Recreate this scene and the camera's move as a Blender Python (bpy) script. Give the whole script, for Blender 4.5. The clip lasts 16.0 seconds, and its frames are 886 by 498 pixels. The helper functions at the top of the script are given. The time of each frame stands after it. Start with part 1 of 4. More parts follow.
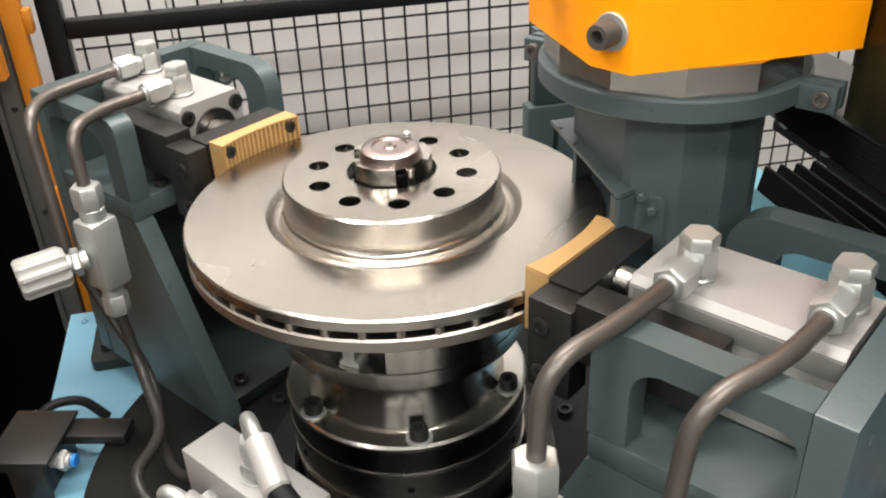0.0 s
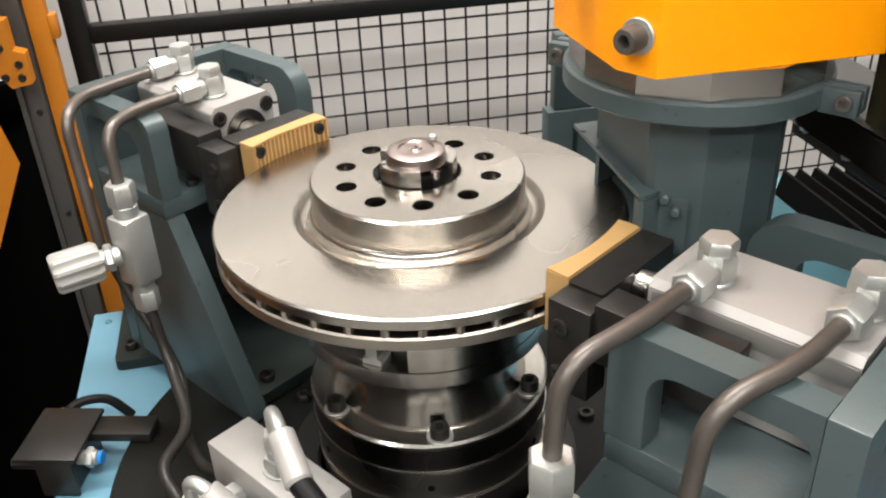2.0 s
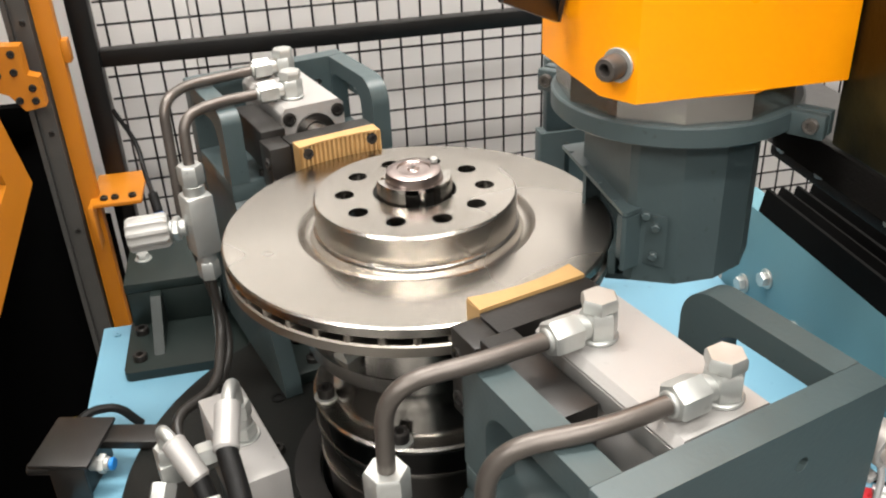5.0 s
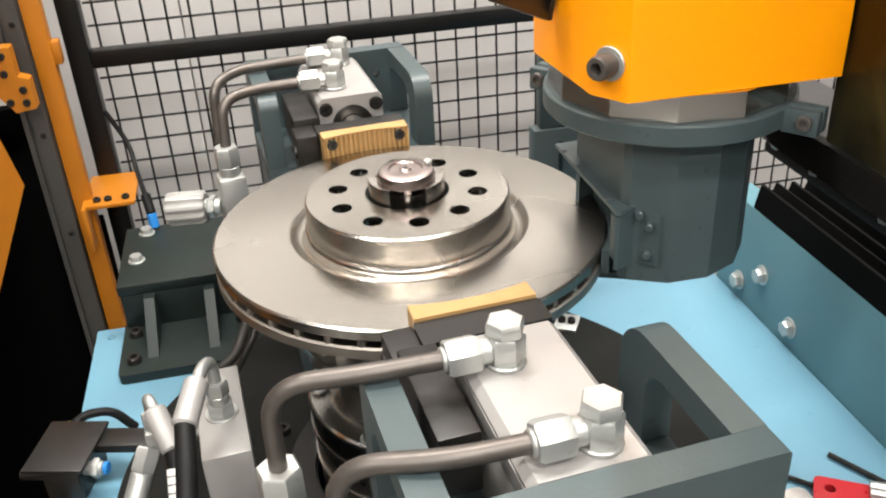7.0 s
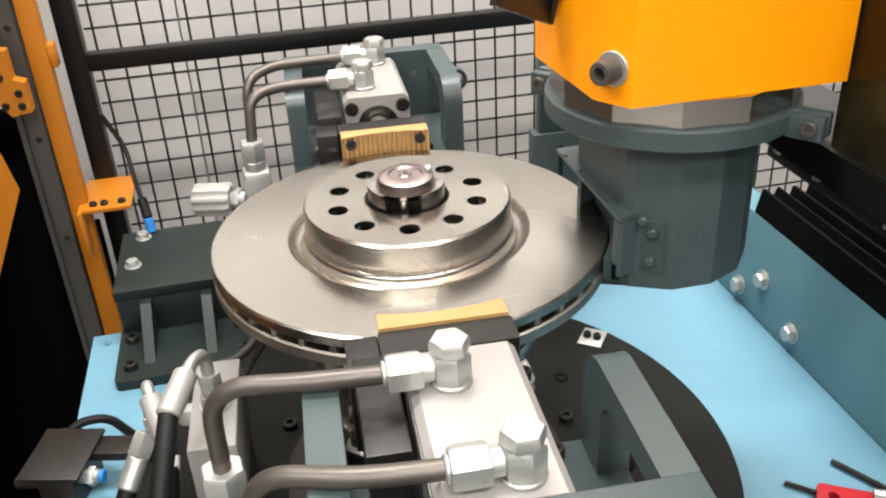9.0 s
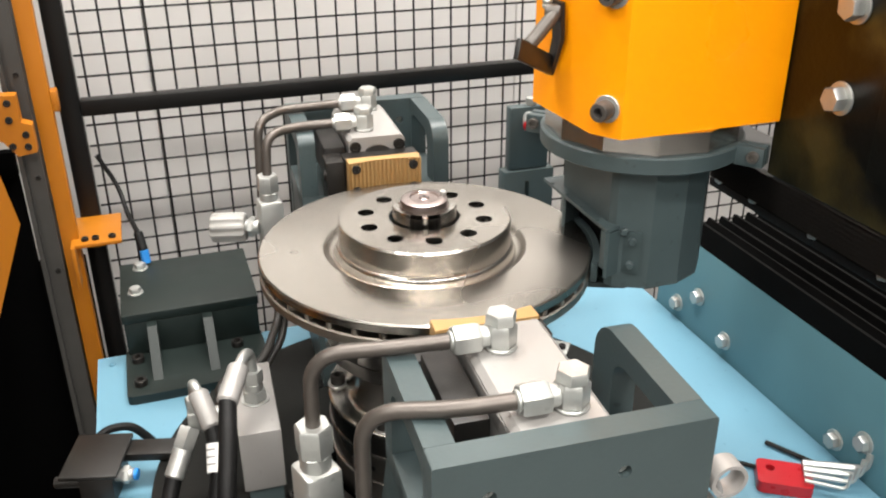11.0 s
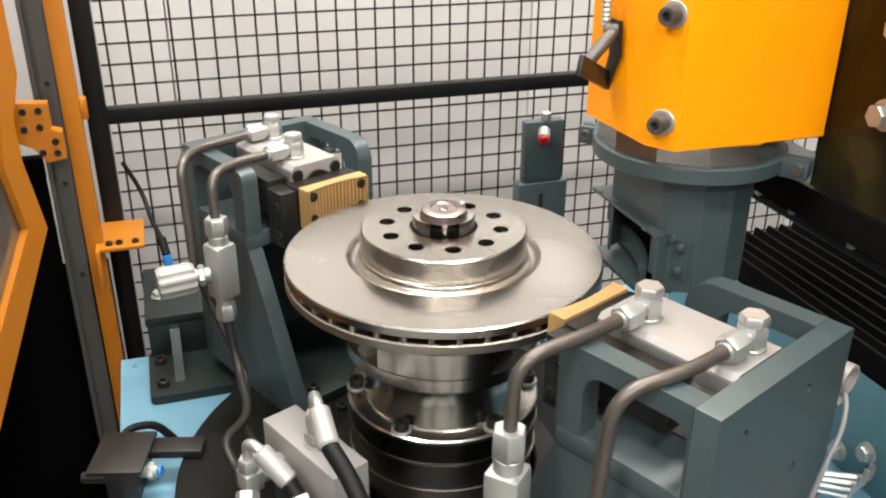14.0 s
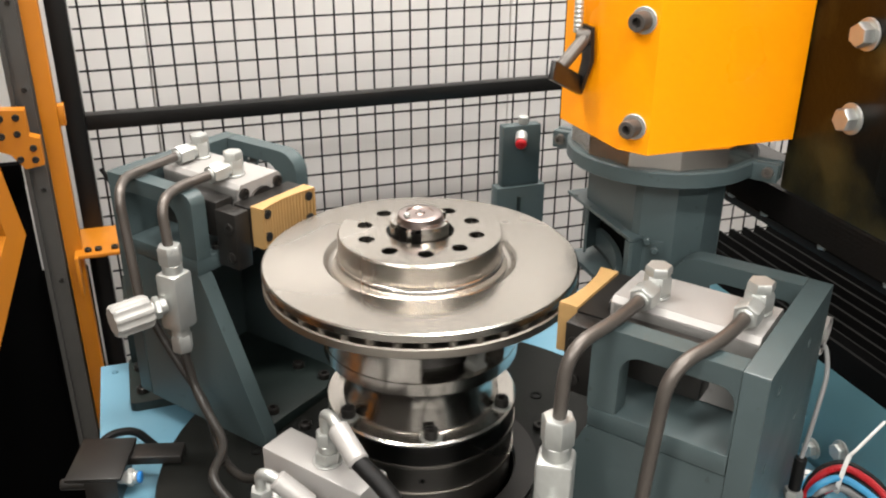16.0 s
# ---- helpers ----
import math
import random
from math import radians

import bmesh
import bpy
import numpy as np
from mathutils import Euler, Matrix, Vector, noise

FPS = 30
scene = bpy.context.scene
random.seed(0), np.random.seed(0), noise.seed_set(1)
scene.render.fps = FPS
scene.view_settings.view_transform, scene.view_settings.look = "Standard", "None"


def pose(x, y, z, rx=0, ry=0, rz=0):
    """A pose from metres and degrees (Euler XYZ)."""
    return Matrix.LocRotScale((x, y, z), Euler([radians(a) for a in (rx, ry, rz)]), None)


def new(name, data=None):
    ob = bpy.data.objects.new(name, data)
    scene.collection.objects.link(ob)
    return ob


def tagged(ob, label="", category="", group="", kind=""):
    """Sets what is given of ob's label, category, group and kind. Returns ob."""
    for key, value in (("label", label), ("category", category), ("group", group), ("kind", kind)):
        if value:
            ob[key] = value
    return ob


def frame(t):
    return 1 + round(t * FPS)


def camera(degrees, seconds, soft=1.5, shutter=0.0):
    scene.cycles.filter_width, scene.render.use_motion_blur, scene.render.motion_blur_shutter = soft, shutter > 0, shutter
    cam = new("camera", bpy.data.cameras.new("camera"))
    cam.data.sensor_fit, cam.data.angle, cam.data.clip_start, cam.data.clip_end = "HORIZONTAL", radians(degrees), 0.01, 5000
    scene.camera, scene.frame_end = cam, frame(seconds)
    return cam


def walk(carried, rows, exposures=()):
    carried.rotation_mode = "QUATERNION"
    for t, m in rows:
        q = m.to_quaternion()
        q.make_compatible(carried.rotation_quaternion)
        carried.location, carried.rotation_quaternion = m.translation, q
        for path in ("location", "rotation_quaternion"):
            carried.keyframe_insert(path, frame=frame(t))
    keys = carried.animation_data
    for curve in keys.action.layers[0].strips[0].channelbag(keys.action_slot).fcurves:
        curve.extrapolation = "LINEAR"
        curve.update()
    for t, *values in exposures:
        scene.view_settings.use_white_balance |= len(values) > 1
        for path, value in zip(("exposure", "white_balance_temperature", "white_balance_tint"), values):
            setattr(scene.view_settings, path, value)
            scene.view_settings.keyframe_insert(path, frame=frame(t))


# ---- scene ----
from mathutils import geometry

# ---------------------------------------------------------------- camera
cam = camera(52.82, 16.0, 2.1, 0.12)
PATH = (
    (0.0, -0.0870, -0.5923, 0.5908, -11.74, -30.67, -2.46),
    (0.5, -0.0897, -0.5893, 0.5892, -11.73, -30.61, -2.29),
    (1.0, -0.0960, -0.5949, 0.5914, -11.48, -30.57, -2.34),
    (1.5, -0.1004, -0.5979, 0.5921, -11.42, -30.36, -2.28),
    (2.0, -0.0995, -0.6002, 0.5935, -10.99, -30.29, -2.57),
    (2.5, -0.0962, -0.6023, 0.5939, -10.68, -30.07, -2.74),
    (3.0, -0.1029, -0.6171, 0.6015, -10.47, -29.83, -2.82),
    (5.5, -0.1037, -0.6366, 0.6106, -11.17, -29.07, -2.63),
    (6.0, -0.1024, -0.6345, 0.6080, -11.15, -29.15, -2.77),
    (6.5, -0.1025, -0.6323, 0.6108, -11.19, -29.23, -2.94),
    (7.0, -0.0992, -0.6318, 0.6112, -11.25, -29.35, -3.06),
    (7.5, -0.1015, -0.6316, 0.6126, -11.18, -29.45, -3.21),
    (8.0, -0.1017, -0.6297, 0.6120, -11.20, -29.57, -3.33),
    (8.5, -0.0968, -0.6238, 0.6098, -11.23, -29.60, -3.33),
    (9.0, -0.0998, -0.6229, 0.6104, -11.48, -29.24, -2.99),
    (11.5, -0.2385, -0.7436, 0.6485, -19.15, -25.48, -0.10),
    (12.0, -0.2305, -0.7411, 0.6502, -19.11, -25.44, -0.03),
    (12.5, -0.2327, -0.7455, 0.6510, -18.59, -25.43, 0.02),
    (13.0, -0.2475, -0.7511, 0.6517, -18.19, -25.32, 0.34),
    (13.5, -0.2536, -0.7569, 0.6582, -17.85, -25.21, 0.32),
    (14.0, -0.2445, -0.7566, 0.6548, -17.88, -25.14, 0.35),
    (14.5, -0.2444, -0.7585, 0.6558, -18.21, -25.21, 0.38),
    (15.0, -0.2453, -0.7536, 0.6555, -18.50, -25.31, 0.34),
    (15.5, -0.2362, -0.7577, 0.6586, -18.70, -25.20, 0.37),
    (16.0, -0.2386, -0.7645, 0.6590, -18.94, -24.96, 0.34),
)
walk(cam, [(t, pose(x, y, z, 90 + p, 0, w) @ pose(0, 0, 0, 0, 0, r)) for t, x, y, z, w, p, r in PATH])

# ---------------------------------------------------------------- light
world = bpy.data.worlds.new("workshop_air")
world.use_nodes = True
world.node_tree.nodes["Background"].inputs[0].default_value = (1.0, 0.97, 0.93, 1)
world.node_tree.nodes["Background"].inputs[1].default_value = 0.05
scene.world = world
scene.view_settings.exposure = 0.0
LAMP_W = 60.0
LAMPS = ((-2.0, -1.3, 2.45), (0.1, -3.1, 2.45), (0.3, -1.5, 2.45), (-0.4, 0.3, 2.45), (0.9, 0.3, 2.45), (-1.5, -2.9, 2.45))


# ---------------------------------------------------------------- materials
def material(name, base, rough=0.5, metal=0.0, vary=0.12, scale=30.0, bump=0.05, fine=400.0, stretch=(1, 1, 1), per_piece=0.0, coat=0.0, spots=0.0, gloss=0.5):
    """A surface with grain and wear at two scales."""
    m = bpy.data.materials.new(name)
    m.use_nodes = True
    n, l = m.node_tree.nodes, m.node_tree.links
    b = n["Principled BSDF"]
    b.inputs["Metallic"].default_value = metal
    b.inputs["Coat Weight"].default_value = coat
    b.inputs["Specular IOR Level"].default_value = gloss
    co = n.new("ShaderNodeTexCoord")
    mp = n.new("ShaderNodeMapping")
    mp.inputs["Scale"].default_value = stretch
    l.new(co.outputs["Object"], mp.inputs["Vector"])
    big, small = n.new("ShaderNodeTexNoise"), n.new("ShaderNodeTexNoise")
    big.inputs["Scale"].default_value, big.inputs["Detail"].default_value = scale, 4
    small.inputs["Scale"].default_value, small.inputs["Detail"].default_value = fine, 2
    l.new(mp.outputs[0], big.inputs["Vector"])
    l.new(mp.outputs[0], small.inputs["Vector"])
    mix = n.new("ShaderNodeMix")
    mix.data_type = "RGBA"
    mix.inputs[6].default_value = (*[c * (1 - vary) for c in base], 1)
    mix.inputs[7].default_value = (*[min(1, c * (1 + vary)) for c in base], 1)
    l.new(big.outputs["Fac"], mix.inputs[0])
    colour = mix.outputs[2]
    if spots:
        sp = n.new("ShaderNodeTexNoise")
        sp.inputs["Scale"].default_value, sp.inputs["Detail"].default_value = 110, 3
        l.new(co.outputs["Object"], sp.inputs["Vector"])
        ramp = n.new("ShaderNodeValToRGB")
        ramp.color_ramp.elements[0].position, ramp.color_ramp.elements[1].position = 0.68, 0.74
        l.new(sp.outputs["Fac"], ramp.inputs[0])
        dirt = n.new("ShaderNodeMix")
        dirt.data_type = "RGBA"
        dirt.inputs[7].default_value = (*[c * (1 - spots) for c in base], 1)
        l.new(ramp.outputs[0], dirt.inputs[0])
        l.new(colour, dirt.inputs[6])
        colour = dirt.outputs[2]
    if per_piece:
        info, hsv, rng = n.new("ShaderNodeObjectInfo"), n.new("ShaderNodeHueSaturation"), n.new("ShaderNodeMapRange")
        rng.inputs[3].default_value, rng.inputs[4].default_value = 1 - per_piece, 1 + per_piece
        l.new(info.outputs["Random"], rng.inputs[0])
        l.new(rng.outputs[0], hsv.inputs["Value"])
        l.new(colour, hsv.inputs["Color"])
        colour = hsv.outputs[0]
    l.new(colour, b.inputs["Base Color"])
    rr = n.new("ShaderNodeMapRange")
    rr.inputs[3].default_value, rr.inputs[4].default_value = max(0.03, rough - 0.1), min(1, rough + 0.1)
    l.new(big.outputs["Fac"], rr.inputs[0])
    l.new(rr.outputs[0], b.inputs["Roughness"])
    bp = n.new("ShaderNodeBump")
    bp.inputs["Strength"].default_value, bp.inputs["Distance"].default_value = bump, 0.002
    l.new(small.outputs["Fac"], bp.inputs["Height"])
    l.new(bp.outputs[0], b.inputs["Normal"])
    return m


def turned(name, base, rough, rings=900.0, depth=0.04, blotch=0.1):
    """Lathe-turned metal: fine rings round the z axis and soft handling blotches."""
    m = material(name, base, rough, 1.0, blotch, 9.0, 0.0)
    n, l = m.node_tree.nodes, m.node_tree.links
    next(q for q in n if q.bl_idname == "ShaderNodeTexNoise").inputs["Detail"].default_value = 0.5
    b = n["Principled BSDF"]
    co = next(q for q in n if q.bl_idname == "ShaderNodeTexCoord")
    sep, comb, ln = n.new("ShaderNodeSeparateXYZ"), n.new("ShaderNodeCombineXYZ"), n.new("ShaderNodeVectorMath")
    ln.operation = "LENGTH"
    l.new(co.outputs["Object"], sep.inputs[0])
    l.new(sep.outputs[0], comb.inputs[0])
    l.new(sep.outputs[1], comb.inputs[1])
    l.new(comb.outputs[0], ln.inputs[0])
    c2 = n.new("ShaderNodeCombineXYZ")
    l.new(ln.outputs["Value"], c2.inputs[0])
    l.new(sep.outputs[2], c2.inputs[1])
    ring = n.new("ShaderNodeTexNoise")
    ring.inputs["Scale"].default_value, ring.inputs["Detail"].default_value = rings, 3
    l.new(c2.outputs[0], ring.inputs["Vector"])
    bp = n.new("ShaderNodeBump")
    bp.inputs["Strength"].default_value, bp.inputs["Distance"].default_value = depth, 0.001
    l.new(ring.outputs["Fac"], bp.inputs["Height"])
    l.new(bp.outputs[0], b.inputs["Normal"])
    tan = n.new("ShaderNodeTangent")
    tan.direction_type, tan.axis = "RADIAL", "Z"
    l.new(tan.outputs[0], b.inputs["Tangent"])
    b.inputs["Anisotropic"].default_value = 0.65
    return m


def lit(name, colour, strength):
    m = bpy.data.materials.new(name)
    m.use_nodes = True
    b = m.node_tree.nodes["Principled BSDF"]
    b.inputs["Emission Color"].default_value = (*colour, 1)
    b.inputs["Emission Strength"].default_value = strength
    return m


GREY = material("grey_machine_paint", (0.047, 0.067, 0.07), 0.4, 0, 0.14, 25, 0.06, 300, spots=0.3, gloss=0.5)
GREY_DARK = material("dark_grey_paint", (0.009, 0.015, 0.0135), 0.45, 0, 0.18, 25, 0.06, 300, gloss=0.35)
BLUE = material("light_blue_paint", (0.122, 0.265, 0.35), 0.42, 0, 0.06, 12, 0.05, 350, spots=0.25)
TEAL = material("teal_paint", (0.1, 0.22, 0.26), 0.5, 0, 0.14, 12, 0.06, 350, gloss=0.3)
ORANGE = material("orange_enamel", (1.0, 0.335, 0.002), 0.3, 0, 0.05, 8, 0.04, 250, gloss=0.45)
AMBER = material("orange_powder_coat", (0.44, 0.15, 0.004), 0.45, 0, 0.1, 20, 0.08, 300)
STEEL = turned("turned_steel", (0.55, 0.525, 0.49), 0.22)
DISC = turned("ground_brake_iron", (0.42, 0.395, 0.36), 0.26, 1300, 0.05, 0.1)
RIM = turned("raw_cast_rim", (0.4, 0.37, 0.33), 0.4, 600, 0.08, 0.15)
CAST = material("darkened_cast_iron", (0.03, 0.026, 0.022), 0.7, 0.2, 0.25, 120, 0.3, 500)
BLUED = turned("blued_steel_ring", (0.15, 0.145, 0.14), 0.3, 700, 0.04, 0.12)
RING = turned("dull_steel_ring", (0.4, 0.38, 0.355), 0.3, 800, 0.05, 0.15)
# steel with the red laser's reflection mixed into its colour
CAP = turned("laser_tinted_steel", (0.34, 0.285, 0.27), 0.3, 700, 0.05, 0.12)
FOLD = material("black_bellows_cloth", (0.002, 0.002, 0.002), 0.6, 0, 0.2, 40, 0.1, 500, gloss=0.06)
RIBBED = material("grey_black_bellows", (0.03, 0.028, 0.026), 0.36, 0, 0.2, 40, 0.1, 500, gloss=0.5)
LINE = material("grey_brown_hose", (0.02, 0.018, 0.016), 0.4, 0, 0.2, 60, 0.1, 400, gloss=0.3)
ZINC = material("zinc_plate", (0.47, 0.48, 0.462), 0.44, 0.75, 0.12, 60, 0.15, 260, spots=0.2)
ALU = material("bead_blasted_aluminium", (0.33, 0.318, 0.305), 0.42, 0.25, 0.05, 30, 0.1, 900, spots=0.12)
ALU_CUT = material("milled_aluminium", (0.25, 0.245, 0.235), 0.4, 0.5, 0.05, 30, 0.05, 400)
TUBE = material("steel_tube", (0.105, 0.092, 0.082), 0.4, 0.6, 0.2, 40, 0.08, 300)
BLACK = material("black_oxide", (0.011, 0.01, 0.009), 0.38, 0, 0.3, 40, 0.06, 400, gloss=0.4)
SCREW = material("black_screw", (0.03, 0.028, 0.026), 0.3, 0.5, 0.2, 60, 0.05, 400, gloss=0.3)
BOLT = material("dull_steel_bolt", (0.11, 0.1, 0.09), 0.4, 0.5, 0.15, 60, 0.05, 400)
TABLE = material("black_turntable", (0.0055, 0.006, 0.0052), 0.45, 0, 0.4, 18, 0.08, 300, spots=0.3, gloss=0.16)
BRONZE = material("bronze_pad", (0.43, 0.265, 0.105), 0.42, 0.2, 0.14, 50, 0.1, 350)
RUBBER = material("black_rubber", (0.005, 0.005, 0.005), 0.55, 0, 0.2, 40, 0.15, 500, gloss=0.2)
WIRE = material("black_coated_wire", (0.004, 0.0038, 0.0036), 0.4, 0, 0.2, 60, 0.1, 300, gloss=0.35)
WHITE = material("white_wall_panel", (0.8, 0.775, 0.75), 0.6, 0, 0.04, 3, 0.03, 120)
PLASTER = material("workshop_plaster", (0.3, 0.295, 0.285), 0.8, 0, 0.06, 2, 0.05, 120)
CONCRETE = material("grey_concrete", (0.22, 0.215, 0.205), 0.7, 0, 0.2, 6, 0.1, 80, gloss=0.3)
# near black, so the sheets left of the machine read as deep shade
NIGHT = material("near_black_matte", (0.0015, 0.0015, 0.0015), 0.9, 0, 0.3, 10, 0.04, 200, gloss=0.03)
STAINED = material("oily_black_steel", (0.008, 0.0075, 0.005), 0.4, 0.1, 0.6, 14, 0.08, 200, gloss=0.25)
stain_mix = next(q for q in STAINED.node_tree.nodes if q.bl_idname == "ShaderNodeMix")
stain_mix.inputs[7].default_value = (0.075, 0.06, 0.018, 1)
stain_ramp = STAINED.node_tree.nodes.new("ShaderNodeValToRGB")
stain_ramp.color_ramp.elements[0].position, stain_ramp.color_ramp.elements[1].position = 0.5, 0.72
STAINED.node_tree.links.new(next(q for q in STAINED.node_tree.nodes if q.bl_idname == "ShaderNodeTexNoise").outputs["Fac"], stain_ramp.inputs[0])
STAINED.node_tree.links.new(stain_ramp.outputs[0], stain_mix.inputs[0])
TRACK = material("dull_anodised_track", (0.08, 0.077, 0.072), 0.45, 0.4, 0.15, 30, 0.05, 400)
KNOB = material("grey_plastic_knob", (0.27, 0.265, 0.25), 0.4, 0, 0.1, 60, 0.06, 300)
RED = material("red_plastic", (0.38, 0.008, 0.014), 0.3, 0, 0.08, 60, 0.03, 300)
PAPER = material("white_label", (0.8, 0.8, 0.78), 0.5, 0, 0.04, 40, 0.02, 300)
DEEP_BLACK = material("deep_black", (0.004, 0.004, 0.004), 0.7, 0, 0.05, 40, 0.0, 300, gloss=0.1)
CABLE_BLUE = material("blue_cable", (0.05, 0.28, 0.5), 0.45, 0, 0.1, 60, 0.05, 300)
CABLE_WHITE = material("pale_cable", (0.6, 0.6, 0.58), 0.45, 0, 0.08, 60, 0.05, 300)
CABLE_GREY = material("grey_cable", (0.2, 0.2, 0.2), 0.45, 0, 0.08, 60, 0.05, 300)
YELLOW = material("yellow_plastic", (0.7, 0.5, 0.03), 0.45, 0, 0.08, 60, 0.05, 300)
BLUE_CAP = material("blue_plastic", (0.02, 0.18, 0.5), 0.35, 0, 0.08, 60, 0.03, 300)
GLASSY = material("clear_polycarbonate", (0.6, 0.58, 0.5), 0.15, 0, 0.05, 10, 0.02, 200)
GLASSY.node_tree.nodes["Principled BSDF"].inputs["Transmission Weight"].default_value = 0.92
TUBE_LIGHT = lit("fluorescent_diffuser", (1.0, 0.97, 0.93), 6.0)


# ---------------------------------------------------------------- building helpers
def finish(name, bm, mat_, parent=None, label="", smooth=34):
    bmesh.ops.recalc_face_normals(bm, faces=bm.faces)
    me = bpy.data.meshes.new(name)
    bm.to_mesh(me)
    bm.free()
    me.materials.append(mat_)
    if smooth:
        me.shade_smooth()
        me.set_sharp_from_angle(angle=radians(smooth))
    ob = new(name, me)
    ob.parent = parent
    if label:
        ob["label"] = label
    return ob


def part(name, bm, mat_, parent, label="", smooth=34):
    return finish(name, bm, mat_, parent, label, smooth)


def thing(name, label, category, group="", at=None):
    ob = new(name)
    ob.empty_display_size = 0.02
    if at is not None:
        ob.matrix_basis = at
    return tagged(ob, label, category, group)


def box(bm, x0, x1, y0, y1, z0, z1, bev=0.0012, m=None):
    mm = Matrix.Translation(((x0 + x1) / 2, (y0 + y1) / 2, (z0 + z1) / 2)) @ Matrix.Diagonal((abs(x1 - x0), abs(y1 - y0), abs(z1 - z0), 1))
    vs = bmesh.ops.create_cube(bm, size=1, matrix=mm)["verts"]
    if bev:
        es = list({e for v in vs for e in v.link_edges})
        r = bmesh.ops.bevel(bm, geom=es, offset=bev, segments=2, affect="EDGES", profile=0.5)
        vs = list({v for f in r["faces"] for v in f.verts} | {v for v in vs if v.is_valid})
    if m is not None:
        bmesh.ops.transform(bm, matrix=m, verts=vs)
    return bm


def lathe(bm, prof, n=48, m=None, a0=0.0, a1=360.0):
    """Turn (r, z) points round z; an open sweep gets end caps."""
    full = abs(a1 - a0) >= 359.9
    cnt = n if full else n + 1
    rows, made = [], []
    for k in range(cnt):
        a = radians(a0 + (a1 - a0) * k / n)
        row = []
        for r, z in prof:
            if r < 1e-7 and rows and full:
                row.append(rows[0][len(row)])
            else:
                row.append(bm.verts.new((r * math.cos(a), r * math.sin(a), z)))
                made.append(row[-1])
        rows.append(row)
    for k in range(n):
        p, q = rows[k], rows[(k + 1) % cnt]
        for i in range(len(prof) - 1):
            vs = []
            for v in (p[i], q[i], q[i + 1], p[i + 1]):
                if v not in vs:
                    vs.append(v)
            if len(vs) > 2:
                bm.faces.new(vs)
    if not full:
        for row in (rows[0], rows[-1]):
            if len(row) > 2:
                bm.faces.new(row)
    if m is not None:
        bmesh.ops.transform(bm, matrix=m, verts=made)
    return bm


def axis(p0, p1):
    p0, p1 = Vector(p0), Vector(p1)
    return Matrix.Translation(p0) @ (p1 - p0).to_track_quat("Z", "Y").to_matrix().to_4x4(), (p1 - p0).length


def rod(bm, p0, p1, r, n=20, ch=0.0008):
    m, h = axis(p0, p1)
    return lathe(bm, [(0, 0), (r - ch, 0), (r, ch), (r, h - ch), (r - ch, h), (0, h)], n, m)


def hexa(bm, p0, p1, r, turn=0.0):
    """A hexagon with chamfered corners."""
    m, h = axis(p0, p1)
    m = m @ pose(0, 0, 0, 0, 0, turn)
    c = min(0.0018, h * 0.2)
    return lathe(bm, [(0, 0), (r * 0.9, 0), (r, c), (r, h - c), (r * 0.9, h), (0, h)], 6, m)


def bend(pts, rad, steps=8):
    """A path with its corners rounded."""
    pts = [Vector(p) for p in pts]
    out = [pts[0]]
    for a, b, c in zip(pts, pts[1:], pts[2:]):
        u, v = (a - b), (c - b)
        d = min(rad, u.length * 0.49, v.length * 0.49)
        p, q = b + u.normalized() * d, b + v.normalized() * d
        for k in range(steps + 1):
            s = k / steps
            out.append(p * (1 - s) ** 2 + b * 2 * s * (1 - s) + q * s * s)
    out.append(pts[-1])
    return out


def tube(bm, pts, r, n=14):
    rows = []
    up = None
    for i, p in enumerate(pts):
        d = (pts[min(i + 1, len(pts) - 1)] - pts[max(i - 1, 0)]).normalized()
        if up is None:
            up = d.orthogonal().normalized()
        up = (up - d * up.dot(d)).normalized()
        side = d.cross(up)
        rows.append([bm.verts.new(p + (up * math.cos(2 * math.pi * k / n) + side * math.sin(2 * math.pi * k / n)) * r) for k in range(n)])
    for p, q in zip(rows, rows[1:]):
        for k in range(n):
            bm.faces.new((p[k], p[(k + 1) % n], q[(k + 1) % n], q[k]))
    bm.faces.new(rows[0])
    bm.faces.new(rows[-1])
    return bm


def rrect(x0, y0, x1, y1, r, n=5):
    out = []
    for cx, cy, a in ((x1 - r, y1 - r, 0), (x0 + r, y1 - r, 90), (x0 + r, y0 + r, 180), (x1 - r, y0 + r, 270)):
        out += [(cx + r * math.cos(radians(a + 90 * k / n)), cy + r * math.sin(radians(a + 90 * k / n))) for k in range(n + 1)]
    return out


def circle(x, y, r, n=16):
    return [(x + r * math.cos(2 * math.pi * k / n), y + r * math.sin(2 * math.pi * k / n)) for k in range(n)]


def plate(bm, outer, holes, t0, t1, m=None):
    """A flat outline with holes, from height t0 to t1."""
    loops = [list(outer)] + [list(h) for h in holes]
    flat = [(x, y) for lp in loops for x, y in lp]
    tris = geometry.tessellate_polygon([[Vector((x, y, 0)) for x, y in lp] for lp in loops])
    lo = [bm.verts.new((x, y, t0)) for x, y in flat]
    hi = [bm.verts.new((x, y, t1)) for x, y in flat]
    for a, b, c in tris:
        if len({a, b, c}) == 3:
            try:
                bm.faces.new((hi[a], hi[b], hi[c]))
                bm.faces.new((lo[c], lo[b], lo[a]))
            except ValueError:
                pass
    k = 0
    for lp in loops:
        for i in range(len(lp)):
            a, b = k + i, k + (i + 1) % len(lp)
            bm.faces.new((lo[a], lo[b], hi[b], hi[a]))
        k += len(lp)
    if m is not None:
        bmesh.ops.transform(bm, matrix=m, verts=lo + hi)
    return bm


